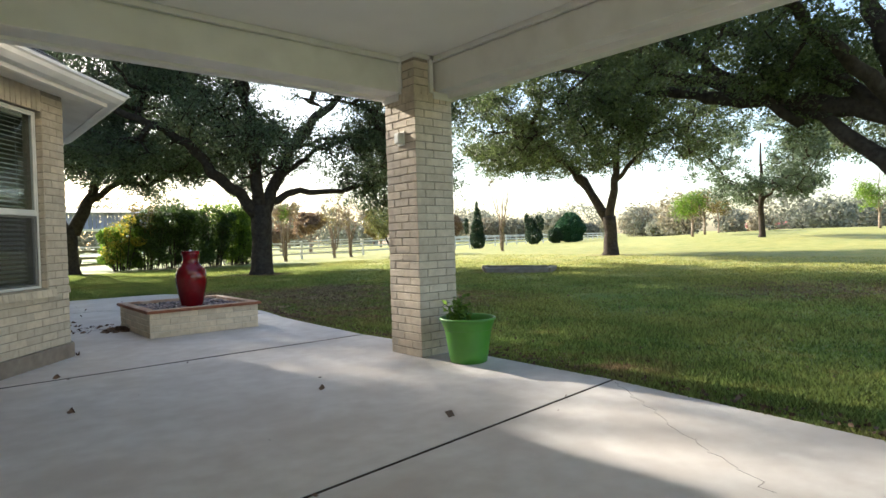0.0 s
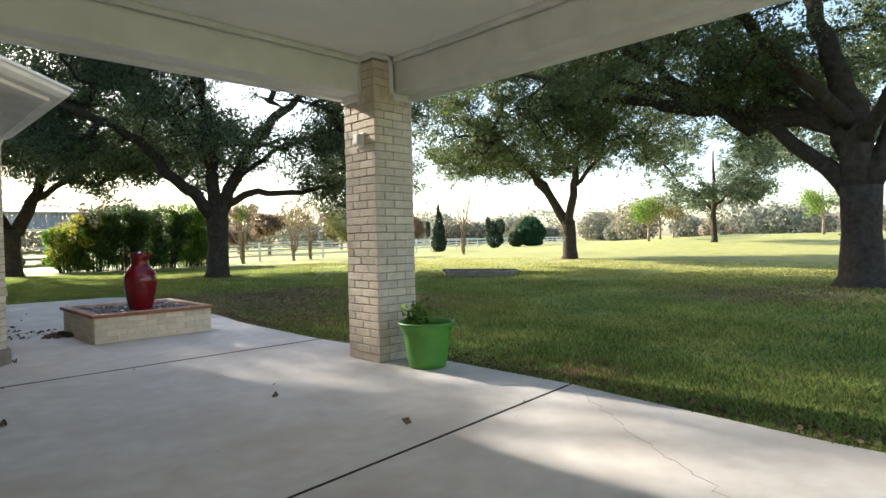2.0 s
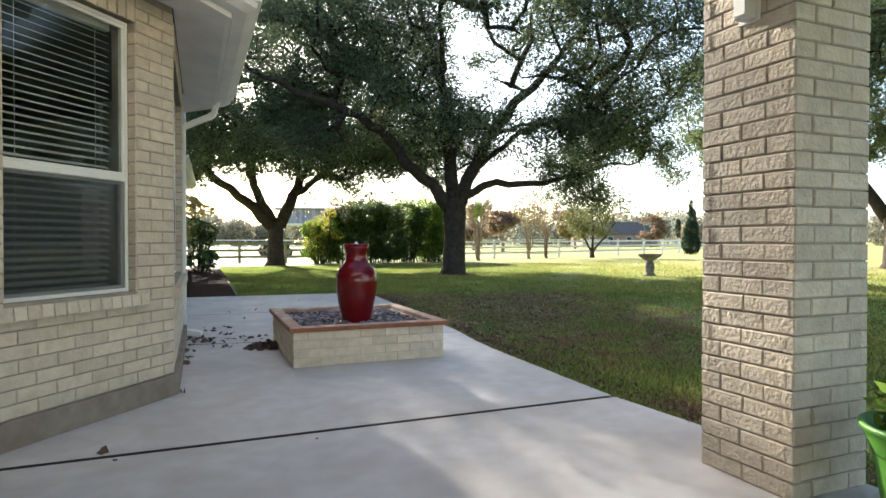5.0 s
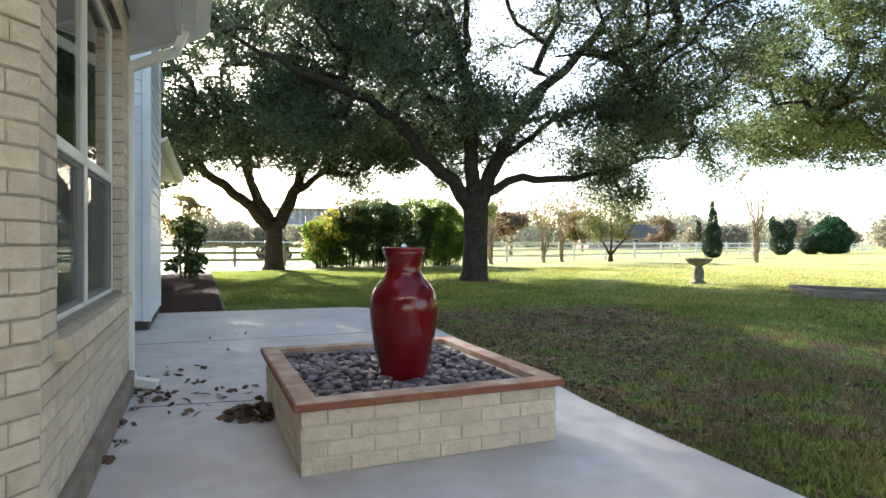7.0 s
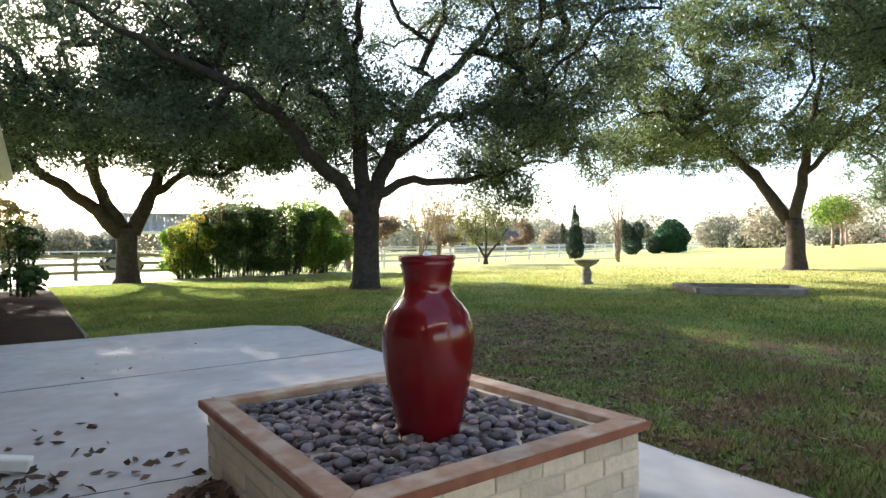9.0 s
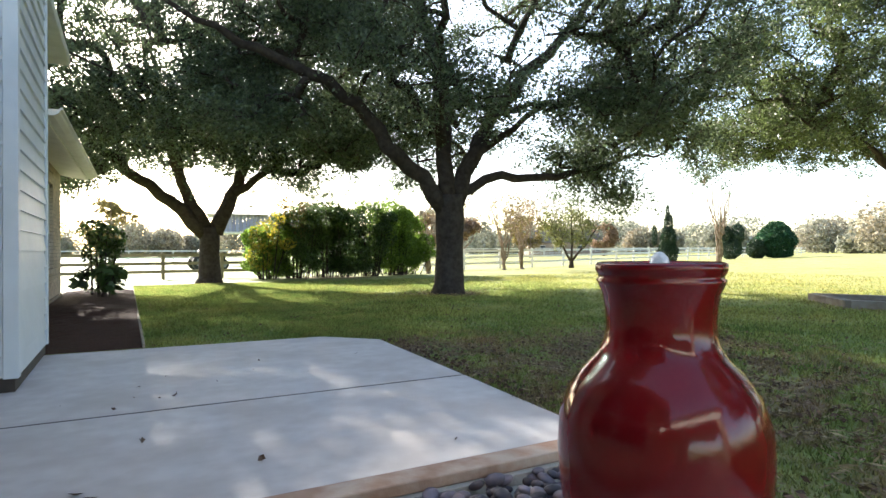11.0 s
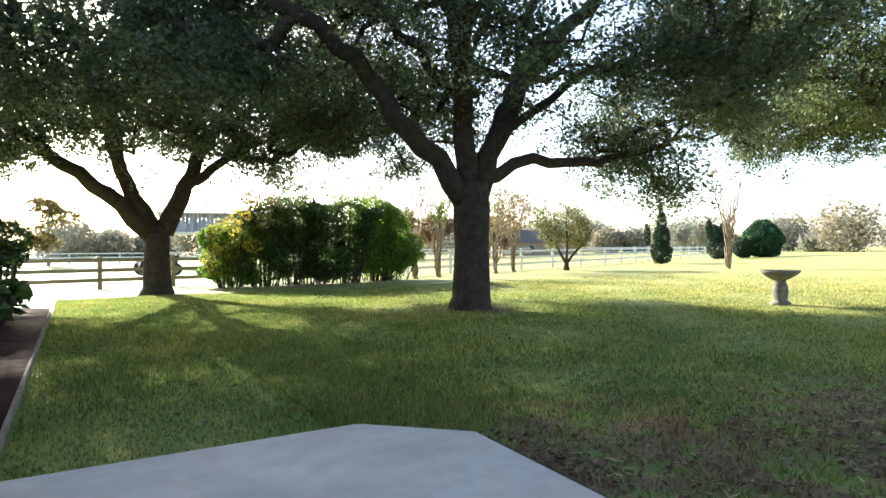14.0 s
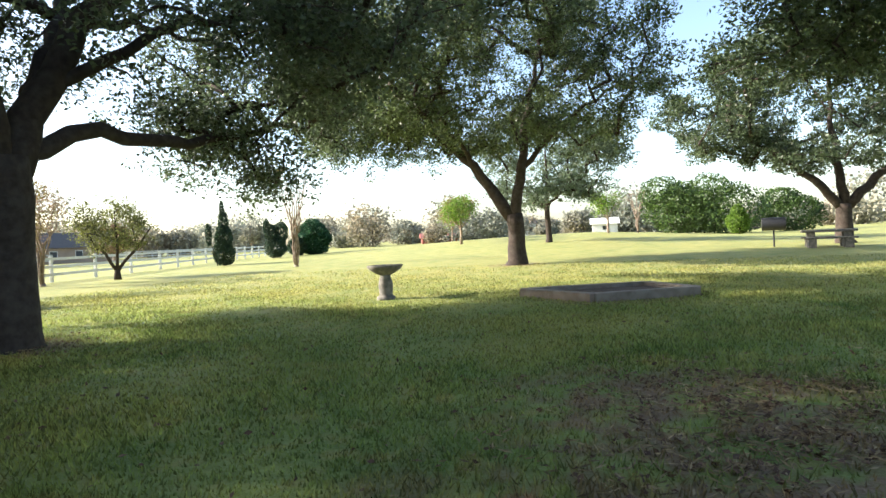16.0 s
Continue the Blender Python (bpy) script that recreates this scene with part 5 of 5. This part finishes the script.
# the tall hedge before the fence
H = np.random.default_rng(77)
for k in range(7):
    x, y = 5.6 + 1.25 * k, 27.6 + 0.14 * k + H.uniform(-0.3, 0.3)
    h = (2.4, 3.4, 3.7, 3.5, 3.7, 3.9, 3.1)[k]
    mt = (M_LIME, M_HEDGE, M_HEDGE, M_HEDGE, M_HEDGE, M_LIME, M_LIME)[k]
    lumps = [(H.uniform(-0.3, 0.3), H.uniform(-0.3, 0.3), h * f, 1.1 - 0.4 * abs(f - 0.5), 0.8, h * 0.23) for f in (0.25, 0.5, 0.75)] + [(H.uniform(-1.0, 1.0), H.uniform(-0.8, 0.2), h * H.uniform(0.15, 0.92), H.uniform(0.3, 0.6), 0.5, H.uniform(0.25, 0.5)) for _ in range(14)]
    bush("hedge_shrub", x, y, lumps, 12000, (0.12, 0.06), mt, 80 + k, "tall leafy green shrub in a hedge by the fence" if mt is M_HEDGE else "tall bright green shrub in a hedge by the fence", "shrub", "hedge shrubs", 14)
for k, (x, y, h) in enumerate(((6.6, 27.4, 3.6), (8.4, 27.6, 4.0), (10.6, 27.9, 4.1), (12.4, 28.1, 3.5))):
    bush("hedge_shrub", x, y, [(H.uniform(-0.9, 0.9), H.uniform(-0.5, 0.2), h * H.uniform(0.45, 1.0), H.uniform(0.2, 0.4), 0.25, H.uniform(0.2, 0.45)) for _ in range(12)], 1500, (0.12, 0.055), (M_OLIVE, M_HEDGE, M_LIME, M_LIME)[k], 170 + k, "loose twiggy shrub growing through the hedge", "shrub", "hedge shrubs", 12)
bush("yellow_shrub", 5.2, 26.9, [(0, 0, 1.9, 0.7, 0.6, 0.8), (0.5, -0.3, 2.7, 0.4, 0.4, 0.4), (-0.2, 0, 1.0, 0.6, 0.5, 0.6), (0.9, -0.6, 1.6, 0.4, 0.4, 0.3)], 1300, (0.12, 0.065), M_YELLOW, 91, "shrub with golden yellow leaves by the hedge", "shrub")
bush("bamboo_clump", 12.2, 29.3, [(0, 0, 2.6, 0.8, 0.7, 1.6), (0.3, 0, 4.2, 0.5, 0.5, 1.1), (-0.6, 0, 1.6, 0.6, 0.5, 1.2)], 3600, (0.16, 0.03), M_LIME, 92, "tall feathery bright green clump behind the hedge", "shrub")
bush("cypress", 37.0, 32.0, [(0, 0, 0.9, 0.75, 0.75, 0.9), (0.05, 0, 1.9, 0.6, 0.6, 1.0), (0.1, 0, 3.0, 0.35, 0.35, 0.9), (0.0, 0, 3.9, 0.16, 0.16, 0.7), (-0.9, 0.5, 2.2, 0.22, 0.22, 0.8)], 11000, (0.14, 0.06), M_CYPRESS, 93, "dark upright cypress with a thin tip", "tree", "cypresses")
bush("cypress", 48.7, 35.0, [(0, 0, 1.0, 1.0, 1.0, 1.0), (-0.3, 0.2, 2.2, 0.6, 0.6, 0.9), (0.4, -0.4, 2.3, 0.6, 0.6, 1.0), (-0.6, 0.5, 2.7, 0.3, 0.3, 0.9)], 11000, (0.15, 0.065), M_CYPRESS, 94, "dark green cypress with several tips", "tree", "cypresses")
bush("round_shrub", 54.2, 34.2, [(0, 0, 1.4, 1.85, 1.85, 1.5), (0.1, 0, 2.3, 1.3, 1.3, 1.15)], 20000, (0.17, 0.1), mat("dense_shrub_leaf", (0.03, 0.10, 0.035), (0.02, 0.07, 0.025), 3, 0.8, vary=0.3, per="island", translucent=0.2), 95, "clipped dome-shaped dark green shrub", "shrub")
bush("round_shrub", 52.4, 34.9, [(0, 0, 0.9, 0.95, 0.95, 0.95)], 6000, (0.15, 0.08), M_CYPRESS, 96, "small clipped round shrub", "shrub")
bush("garden_plant", -0.85, 16.9, [(0, 0, 1.05, 0.42, 0.42, 0.34), (0.15, 0, 1.4, 0.45, 0.45, 0.34), (-0.12, 0.1, 1.62, 0.36, 0.36, 0.26), (0.25, -0.2, 1.15, 0.3, 0.3, 0.25)], 1300, (0.11, 0.055), M_HEDGE, 97, "leafy dark green plant growing in a mulched bed", "plant", z0=0.16)
bush("garden_plant", -0.85, 16.0, [(0, 0, 0.4, 0.55, 0.45, 0.34), (0.25, 0, 0.5, 0.32, 0.32, 0.34)], 170, (0.26, 0.15), M_HEDGE, 98, "broad-leaved plant growing in a mulched bed", "plant", z0=0.16)
for k, (x, y, s) in enumerate(((81, -2.7, 6.4), (80, -8.1, 6.6), (84, -5.2, 6.0), (86, -17, 5.0))):
    bush("evergreen_bush", x, y, [(0, 0, s * 0.45, s * 0.6, s * 0.7, s * 0.5), (0, s * 0.3, s * 0.8, s * 0.4, s * 0.45, s * 0.35)], 6000, (0.35, 0.18), M_HEDGE, 110 + k, "wide evergreen bush at the lawn's far end", "bush", "far bushes")
bush("golden_arborvitae", 70, -7.3, [(0, 0, 1.3, 1.2, 1.2, 1.3), (0, 0, 2.3, 0.75, 0.75, 0.9)], 6000, (0.2, 0.1), M_LIME, 120, "rounded yellow-green conifer at the lawn's far end", "tree")


# ---- fences ----
def fence(name, line, step, height, rails, material, label, start=0.0):
    f = thing(name, label, "fence", group="board fences")
    pts = [Vector((x, y, 0)) for x, y in line]
    along, posts = [], []
    for a, b in zip(pts, pts[1:]):
        n = max(1, round((b - a).length / step))
        along += [a.lerp(b, k / n) for k in range(n)]
    along.append(pts[-1])
    pm = box(B(), -0.07, 0.07, -0.07, 0.07, -0.2, height, 0.008)
    me = bpy.data.meshes.new("post")
    pm.to_mesh(me)
    pm.free()
    me.materials.append(material)
    for p, q in zip(along, along[1:]):
        d = q - p
        a = math.atan2(d.y, d.x)
        z0, z1 = gz(p.x, p.y), gz(q.x, q.y)
        put(me, pose(p.x, p.y, z0, 0, 0, math.degrees(a)), f, "post")
        for z in rails:
            r = Matrix.Translation((p.x, p.y, z0 + z)) @ (Vector((d.x, d.y, z1 - z0))).to_track_quat("X", "Z").to_matrix().to_4x4()
            part("rail", box(B(), 0.0, d.length, -0.095, -0.07, -0.07, 0.07, 0.0, r), material, f)
    return f


fence("board_fence", [(-30, 24), (1.2, 29.5), (6.4, 30.4)], 2.6, 1.22, (0.35, 0.72, 1.1), M_FENCEB, "weathered three-rail board fence along the lawn")
fence("white_fence", [(6.4, 30.4), (25.3, 33.9), (36, 36.5), (110, 64)], 3.4, 1.35, (0.4, 0.8, 1.2), M_FENCE, "white three-rail board fence along the lawn")
fence("white_fence", [(-60, 78), (30, 84), (140, 100)], 5.0, 1.5, (0.5, 0.95, 1.4), M_FENCE, "white board fence across a far pasture")


# ---- lawn furniture ----
def bird_bath():
    x, y = 14.2, 11.2
    b = thing("bird_bath", "grey cast stone bird bath on the lawn", "bird bath", pose(x, y, gz(x, y)))
    for nm, prof in (("pedestal", [(0.22, -0.05), (0.22, 0.06), (0.17, 0.09), (0.15, 0.13), (0.17, 0.3), (0.16, 0.42), (0.12, 0.52), (0.13, 0.57)]), ("bowl", [(0.13, 0.57), (0.22, 0.61), (0.36, 0.70), (0.41, 0.76), (0.42, 0.80), (0.39, 0.80), (0.3, 0.73), (0.001, 0.70)])):
        ob = part(nm, lathe(B(), prof, 28), M_STONE, b, smooth=True)
        ob.matrix_parent_inverse = Matrix()


bird_bath()


def sandbox():
    s = thing("timber_bed_frame", "weathered timber frame round bare earth on the lawn", "garden bed", pose(13.2, 5.6, 0.05))
    z = -0.05
    c = [(12.95, 6.5), (14.3, 8.05), (15.4, 5.4), (13.95, 4.5)]
    for k, (a, b) in enumerate(zip(c, c[1:] + c[:1])):
        a, b = Vector((*a, z)), Vector((*b, z))
        r = (b - a).to_track_quat("X", "Z").to_matrix().to_4x4()
        part("timber", box(B(), 0.0, (b - a).length - 0.02, -0.09, 0.09, -0.05, 0.19, 0.012, Matrix.Translation(a) @ r), M_TIMBER, s)
    part("soil", prism(B(), [(x, y) for x, y in ((13.07, 6.48), (13.98, 4.68), (15.26, 5.4), (14.28, 7.88))], -0.04, 0.05), mat("bare_soil", (0.11, 0.075, 0.048), (0.07, 0.048, 0.03), 6, 0.95, bump=0.8), s)


sandbox()


def picnic():
    x, y = 32.8, -3.8
    t = thing("picnic_table", "concrete picnic table with benches under an oak", "picnic table", pose(x, y, gz(x, y), 0, 0, 78) @ Matrix.Scale(1.1, 4))
    for nm, q in (("tabletop", (-1.0, 1.0, -0.4, 0.4, 0.65, 0.75)), ("bench_seat", (-0.95, 0.95, -0.95, -0.65, 0.38, 0.45)), ("bench_seat", (-0.95, 0.95, 0.65, 0.95, 0.38, 0.45))):
        part(nm, box(B(), *q, 0.015), M_STONE, t).matrix_parent_inverse = Matrix()
    for u in (-0.65, 0.65):
        for v, h, w_ in ((0, 0.68, 0.28), (-0.8, 0.38, 0.12), (0.8, 0.38, 0.12)):
            part("leg", box(B(), u - 0.15, u + 0.15, v - w_, v + w_, -0.05, h, 0.015), M_STONE, t).matrix_parent_inverse = Matrix()
    gx, gy = 34.4, -1.9
    g = thing("charcoal_grill", "black barrel charcoal grill on a post", "grill", pose(gx, gy, gz(gx, gy), 0, 0, 80) @ Matrix.Scale(1.1, 4))
    s = Soup()
    s.tube([(0, 0, -0.1), (0, 0, 0.8)], [0.04, 0.04], 10)
    link("post", s.mesh("post"), M_BLACK, g).matrix_parent_inverse = Matrix()
    bm = B()
    bmesh.ops.create_cone(bm, cap_ends=True, segments=20, radius1=0.3, radius2=0.3, depth=0.95, matrix=Matrix.Translation((0, 0, 1.05)) @ Matrix.Rotation(radians(90), 4, "Y"))
    part("barrel", bm, M_BLACK, g).matrix_parent_inverse = Matrix()
    part("side_shelf", box(B(), 0.5, 0.8, -0.2, 0.2, 0.9, 0.95, 0.01), M_BLACK, g).matrix_parent_inverse = Matrix()


picnic()


# ---- distance ----
def far_house(name, x, y, turn, wdt, dep, h, roof_h, wallm, roofm, label, windows=3, door=False):
    z = gz(x, y) - 0.3
    hs = thing(name, label, "house", pose(x, y, z, 0, 0, turn), "far buildings")

    def add(nm, bm, mt, parent=hs):
        ob = part(nm, bm, mt, parent)
        ob.matrix_parent_inverse = Matrix()
        return ob
    add("wall", box(B(), -wdt / 2, wdt / 2, -dep / 2, dep / 2, 0, h), wallm)
    bm = B()
    o = 0.5
    v = [bm.verts.new(p) for p in ((-wdt / 2 - o, -dep / 2 - o, h), (wdt / 2 + o, -dep / 2 - o, h), (wdt / 2 + o, dep / 2 + o, h), (-wdt / 2 - o, dep / 2 + o, h), (-wdt / 2 - o, 0, h + roof_h), (wdt / 2 + o, 0, h + roof_h))]
    for f in ((0, 1, 5, 4), (2, 3, 4, 5), (1, 2, 5), (3, 0, 4), (3, 2, 1, 0)):
        bm.faces.new([v[k] for k in f])
    add("roof", bm, roofm)
    for k in range(windows):
        u = -wdt / 2 + wdt * (k + 0.5) / windows
        wn = add("window", box(B(), u - 0.58, u + 0.58, -dep / 2 - 0.05, -dep / 2 + 0.05, h * 0.37, h * 0.83, 0.01), M_FENCE)
        add("pane", box(B(), u - 0.5, u + 0.5, -dep / 2 - 0.08, -dep / 2 - 0.04, h * 0.4, h * 0.8, 0.01), M_SCREEN, wn)
    return hs


far_house("brown_house", 160, 40, -70, 9, 8, 3.2, 2.6, M_TAN, M_SHINGLE, "brown gabled house beyond the lawn")
far_house("red_barn", 152, 47, -70, 13, 6, 1.9, 1.2, M_RED, M_RED, "low barn with a red roof beyond the lawn", 2)
far_house("white_house", 190, 34, -80, 12, 8, 4.4, 1.8, M_FENCE, M_SHINGLE, "white two-storey house beyond the lawn", 4)
far_house("white_barn", 131, 6.5, -88, 5, 5, 2.0, 1.3, M_FENCE, M_FENCE, "small white gabled barn at the lawn's far end", 1)
far_house("brick_house", 78, 94, -20, 15, 9, 2.8, 2.6, M_TAN, M_SHINGLE, "brown house with a grey roof across the pasture", 4)


def stable():
    """The two-storey open barn behind the hedge: board upper wall on posts."""
    b = thing("open_barn", "two-storey open barn with a blue-grey board wall on posts", "barn", pose(12.5, 58, 0, 0, 0, -8), "far buildings")

    def add(nm, bm, mt):
        part(nm, bm, mt, b).matrix_parent_inverse = Matrix()
    for k in range(25):
        add("board", box(B(), -5.6 + 0.33 * k, -5.6 + 0.33 * k + 0.29, -0.06, 0.0, 3.15, 4.7), M_BLUE)
    add("rail", box(B(), -5.8, 2.8, -0.1, 3.0, 2.95, 3.13, 0.02), M_FENCE)
    bm = B()
    v = [bm.verts.new(p) for p in ((-6.2, -0.9, 4.75), (3.2, -0.9, 4.75), (3.2, 6.4, 4.75), (-6.2, 6.4, 4.75), (-6.2, 2.75, 5.3), (3.2, 2.75, 5.3))]
    for f in ((0, 1, 5, 4), (2, 3, 4, 5), (1, 2, 5), (3, 0, 4), (3, 2, 1, 0)):
        bm.faces.new([v[q] for q in f])
    add("roof", bm, M_METAL)
    for x in (-5.5, -1.5, 2.5):
        for y in (0.1, 5.5):
            add("post", box(B(), x - 0.12, x + 0.12, y, y + 0.24, -0.2, 4.75, 0.01), M_TAN)
    v = thing("parked_tractor", "dark utility tractor parked behind the fence", "tractor", pose(4.6, 42, 0, 0, 0, 10))
    for nm, q, mt in (("body", (-1.1, 1.0, -0.4, 0.4, 0.6, 1.05), M_BLACK), ("seat", (-0.7, -0.2, -0.25, 0.25, 1.05, 1.35), M_BLACK), ("hood", (0.1, 1.1, -0.35, 0.35, 1.0, 1.2), M_BLACK)):
        part(nm, box(B(), *q, 0.06), mt, v).matrix_parent_inverse = Matrix()
    for x, r in ((-0.7, 0.5), (0.8, 0.36)):
        for y in (-0.5, 0.5):
            bm = B()
            bmesh.ops.create_cone(bm, cap_ends=True, segments=24, radius1=r, radius2=r, depth=0.24, matrix=Matrix.Translation((x, y, r)) @ Matrix.Rotation(radians(90), 4, "X"))
            wh = part("wheel", bm, M_BLACK, v)
            wh.matrix_parent_inverse = Matrix()
            bm = B()
            bmesh.ops.create_cone(bm, cap_ends=True, segments=20, radius1=r * 0.55, radius2=r * 0.55, depth=0.27, matrix=Matrix.Translation((x, y, r)) @ Matrix.Rotation(radians(90), 4, "X"))
            part("rim", bm, M_METAL, wh).matrix_parent_inverse = Matrix()


stable()


def far_woods():
    rng = np.random.default_rng(9)
    cs = []
    for k in range(220):
        a = radians(rng.uniform(-120, 30))
        d = rng.uniform(140, 250)
        x, y = -math.sin(a) * d, math.cos(a) * d
        h = rng.uniform(4.5, 10.5) if -62 < math.degrees(a) < 30 else rng.uniform(4, 8)
        if rng.uniform() < 0.17:
            h *= 1.5
        n = 1700
        dd = rng.normal(size=(n, 3))
        dd /= np.linalg.norm(dd, axis=1)[:, None]
        cs.append(np.array([x, y, h * 0.5]) + dd * np.array([h * 0.62, h * 0.62, h * 0.5]) * (rng.uniform(0.2, 1, n) ** 0.35)[:, None] * (1 + 0.25 * rng.normal(size=(n, 1)) * 0.6))
    c = np.concatenate(cs)
    c = c[c[:, 2] > -0.5]
    # no real haze here: the belt only looks hazy through M_FAR's pale colour
    tagged(link("far_woods", flakes("far_woods", c, 0.7, 0.5, rng, 0.1), M_FAR), "belt of autumn trees along the horizon with haze put into their leaf colour", "woods", kind="stuff")


far_woods()

# every second tree takes M_FAR, with the haze in its leaf colour
for k, (x, y, h) in enumerate(((-8, 62, 6), (22, 74, 7), (33, 66, 6), (41, 80, 7.5), (52, 70, 6), (60, 84, 7), (72, 76, 5.5), (84, 88, 6.5), (-2, 84, 8), (98, 70, 6), (30, 52, 4.5), (112, 84, 6))):
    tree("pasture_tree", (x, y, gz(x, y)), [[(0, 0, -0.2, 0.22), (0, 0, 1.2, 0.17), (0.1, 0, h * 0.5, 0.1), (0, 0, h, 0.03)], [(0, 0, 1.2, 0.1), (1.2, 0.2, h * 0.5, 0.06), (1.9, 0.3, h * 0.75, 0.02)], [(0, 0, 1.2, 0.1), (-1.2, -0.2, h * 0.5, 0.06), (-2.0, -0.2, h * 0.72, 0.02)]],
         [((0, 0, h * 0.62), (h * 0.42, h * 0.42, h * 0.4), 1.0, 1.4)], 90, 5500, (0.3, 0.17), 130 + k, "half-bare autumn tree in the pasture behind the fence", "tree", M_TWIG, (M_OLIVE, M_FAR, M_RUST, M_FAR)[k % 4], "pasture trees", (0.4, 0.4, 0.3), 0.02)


# ---- grass ----
def grass():
    rng = np.random.default_rng(12)
    n = 900000
    # thickest beside the patio, thinning with distance from its edge
    x = 2.0 + 24 * rng.uniform(0, 1, n) ** 1.9
    y = rng.uniform(-10, 24, n)
    far = np.clip((np.hypot(x - 2, np.clip(np.abs(y - 4) - 8, 0, None)) - 3) / 18, 0, 1)
    ex = np.interp(y, [-14, -7.7, -5.76, -3.3, -1.95, 0.5, 1.6, 4.72, 7.27, 7.9, 8.05, 30], [2.02, 2.06, 2.26, 2.26, 2.17, 2.24, 2.40, 2.62, 2.78, 2.16, -0.05, -0.05])
    extra = y > 7.9
    x = np.where(extra & (rng.uniform(size=n) < 0.35), rng.uniform(-0.05, 4, n), x)
    clump = np.sin(x * 3.1 + 1.7 * np.sin(y * 2.3)) * np.sin(y * 3.7 + 1.3 * np.sin(x * 2.9)) + 0.35 * np.sin(x * 9.1 + y * 5.3)
    keep = (x > ex + 0.005) & (rng.uniform(size=n) > far * 0.85)
    drop = np.zeros(n)
    for cx, cy, r, p in ((4.6, 4.2, 3.2, 0.75), (3.6, 6.4, 1.6, 0.6), (5.5, 5.0, 2.2, 0.9), (6.2, 5.8, 1.6, 0.7), (12, -4.5, 2.6, 0.7), (14.1, 6.2, 1.2, 0.9), (8.1, 14.95, 0.9, 0.95)):
        drop = np.maximum(drop, p * np.clip(1.35 - 1.35 * np.hypot(x - cx, y - cy) / r, 0, 1) * np.clip(0.75 + 0.6 * clump, 0.15, 1))
    keep &= rng.uniform(size=n) > np.clip(drop, 0, 0.8)
    x, y = x[keep], y[keep]
    n = len(x)
    z = ground_z(x, y)
    h = rng.uniform(0.022, 0.06, n) * (1 + 0.4 * np.sin(x * 1.7) * np.sin(y * 1.3))
    a = rng.uniform(0, 6.283, n)
    wd = rng.uniform(0.0035, 0.0075, n) * (1 + np.clip(np.hypot(x - 1, y - 5) / 7, 0, 2.5))
    lean = rng.uniform(0.2, 1.1, n) * h
    b = rng.uniform(0, 6.283, n)
    v = np.empty((n, 3, 3))
    v[:, 0] = np.stack([x - wd * np.cos(a), y - wd * np.sin(a), z - 0.01], 1)
    v[:, 1] = np.stack([x + wd * np.cos(a), y + wd * np.sin(a), z - 0.01], 1)
    v[:, 2] = np.stack([x + lean * np.cos(b), y + lean * np.sin(b), z + h], 1)
    tagged(link("grass", raw_mesh("grass", v.reshape(-1, 3), 3, n), M_BLADE), "short green and straw-coloured lawn grass", "grass", kind="stuff")


grass()
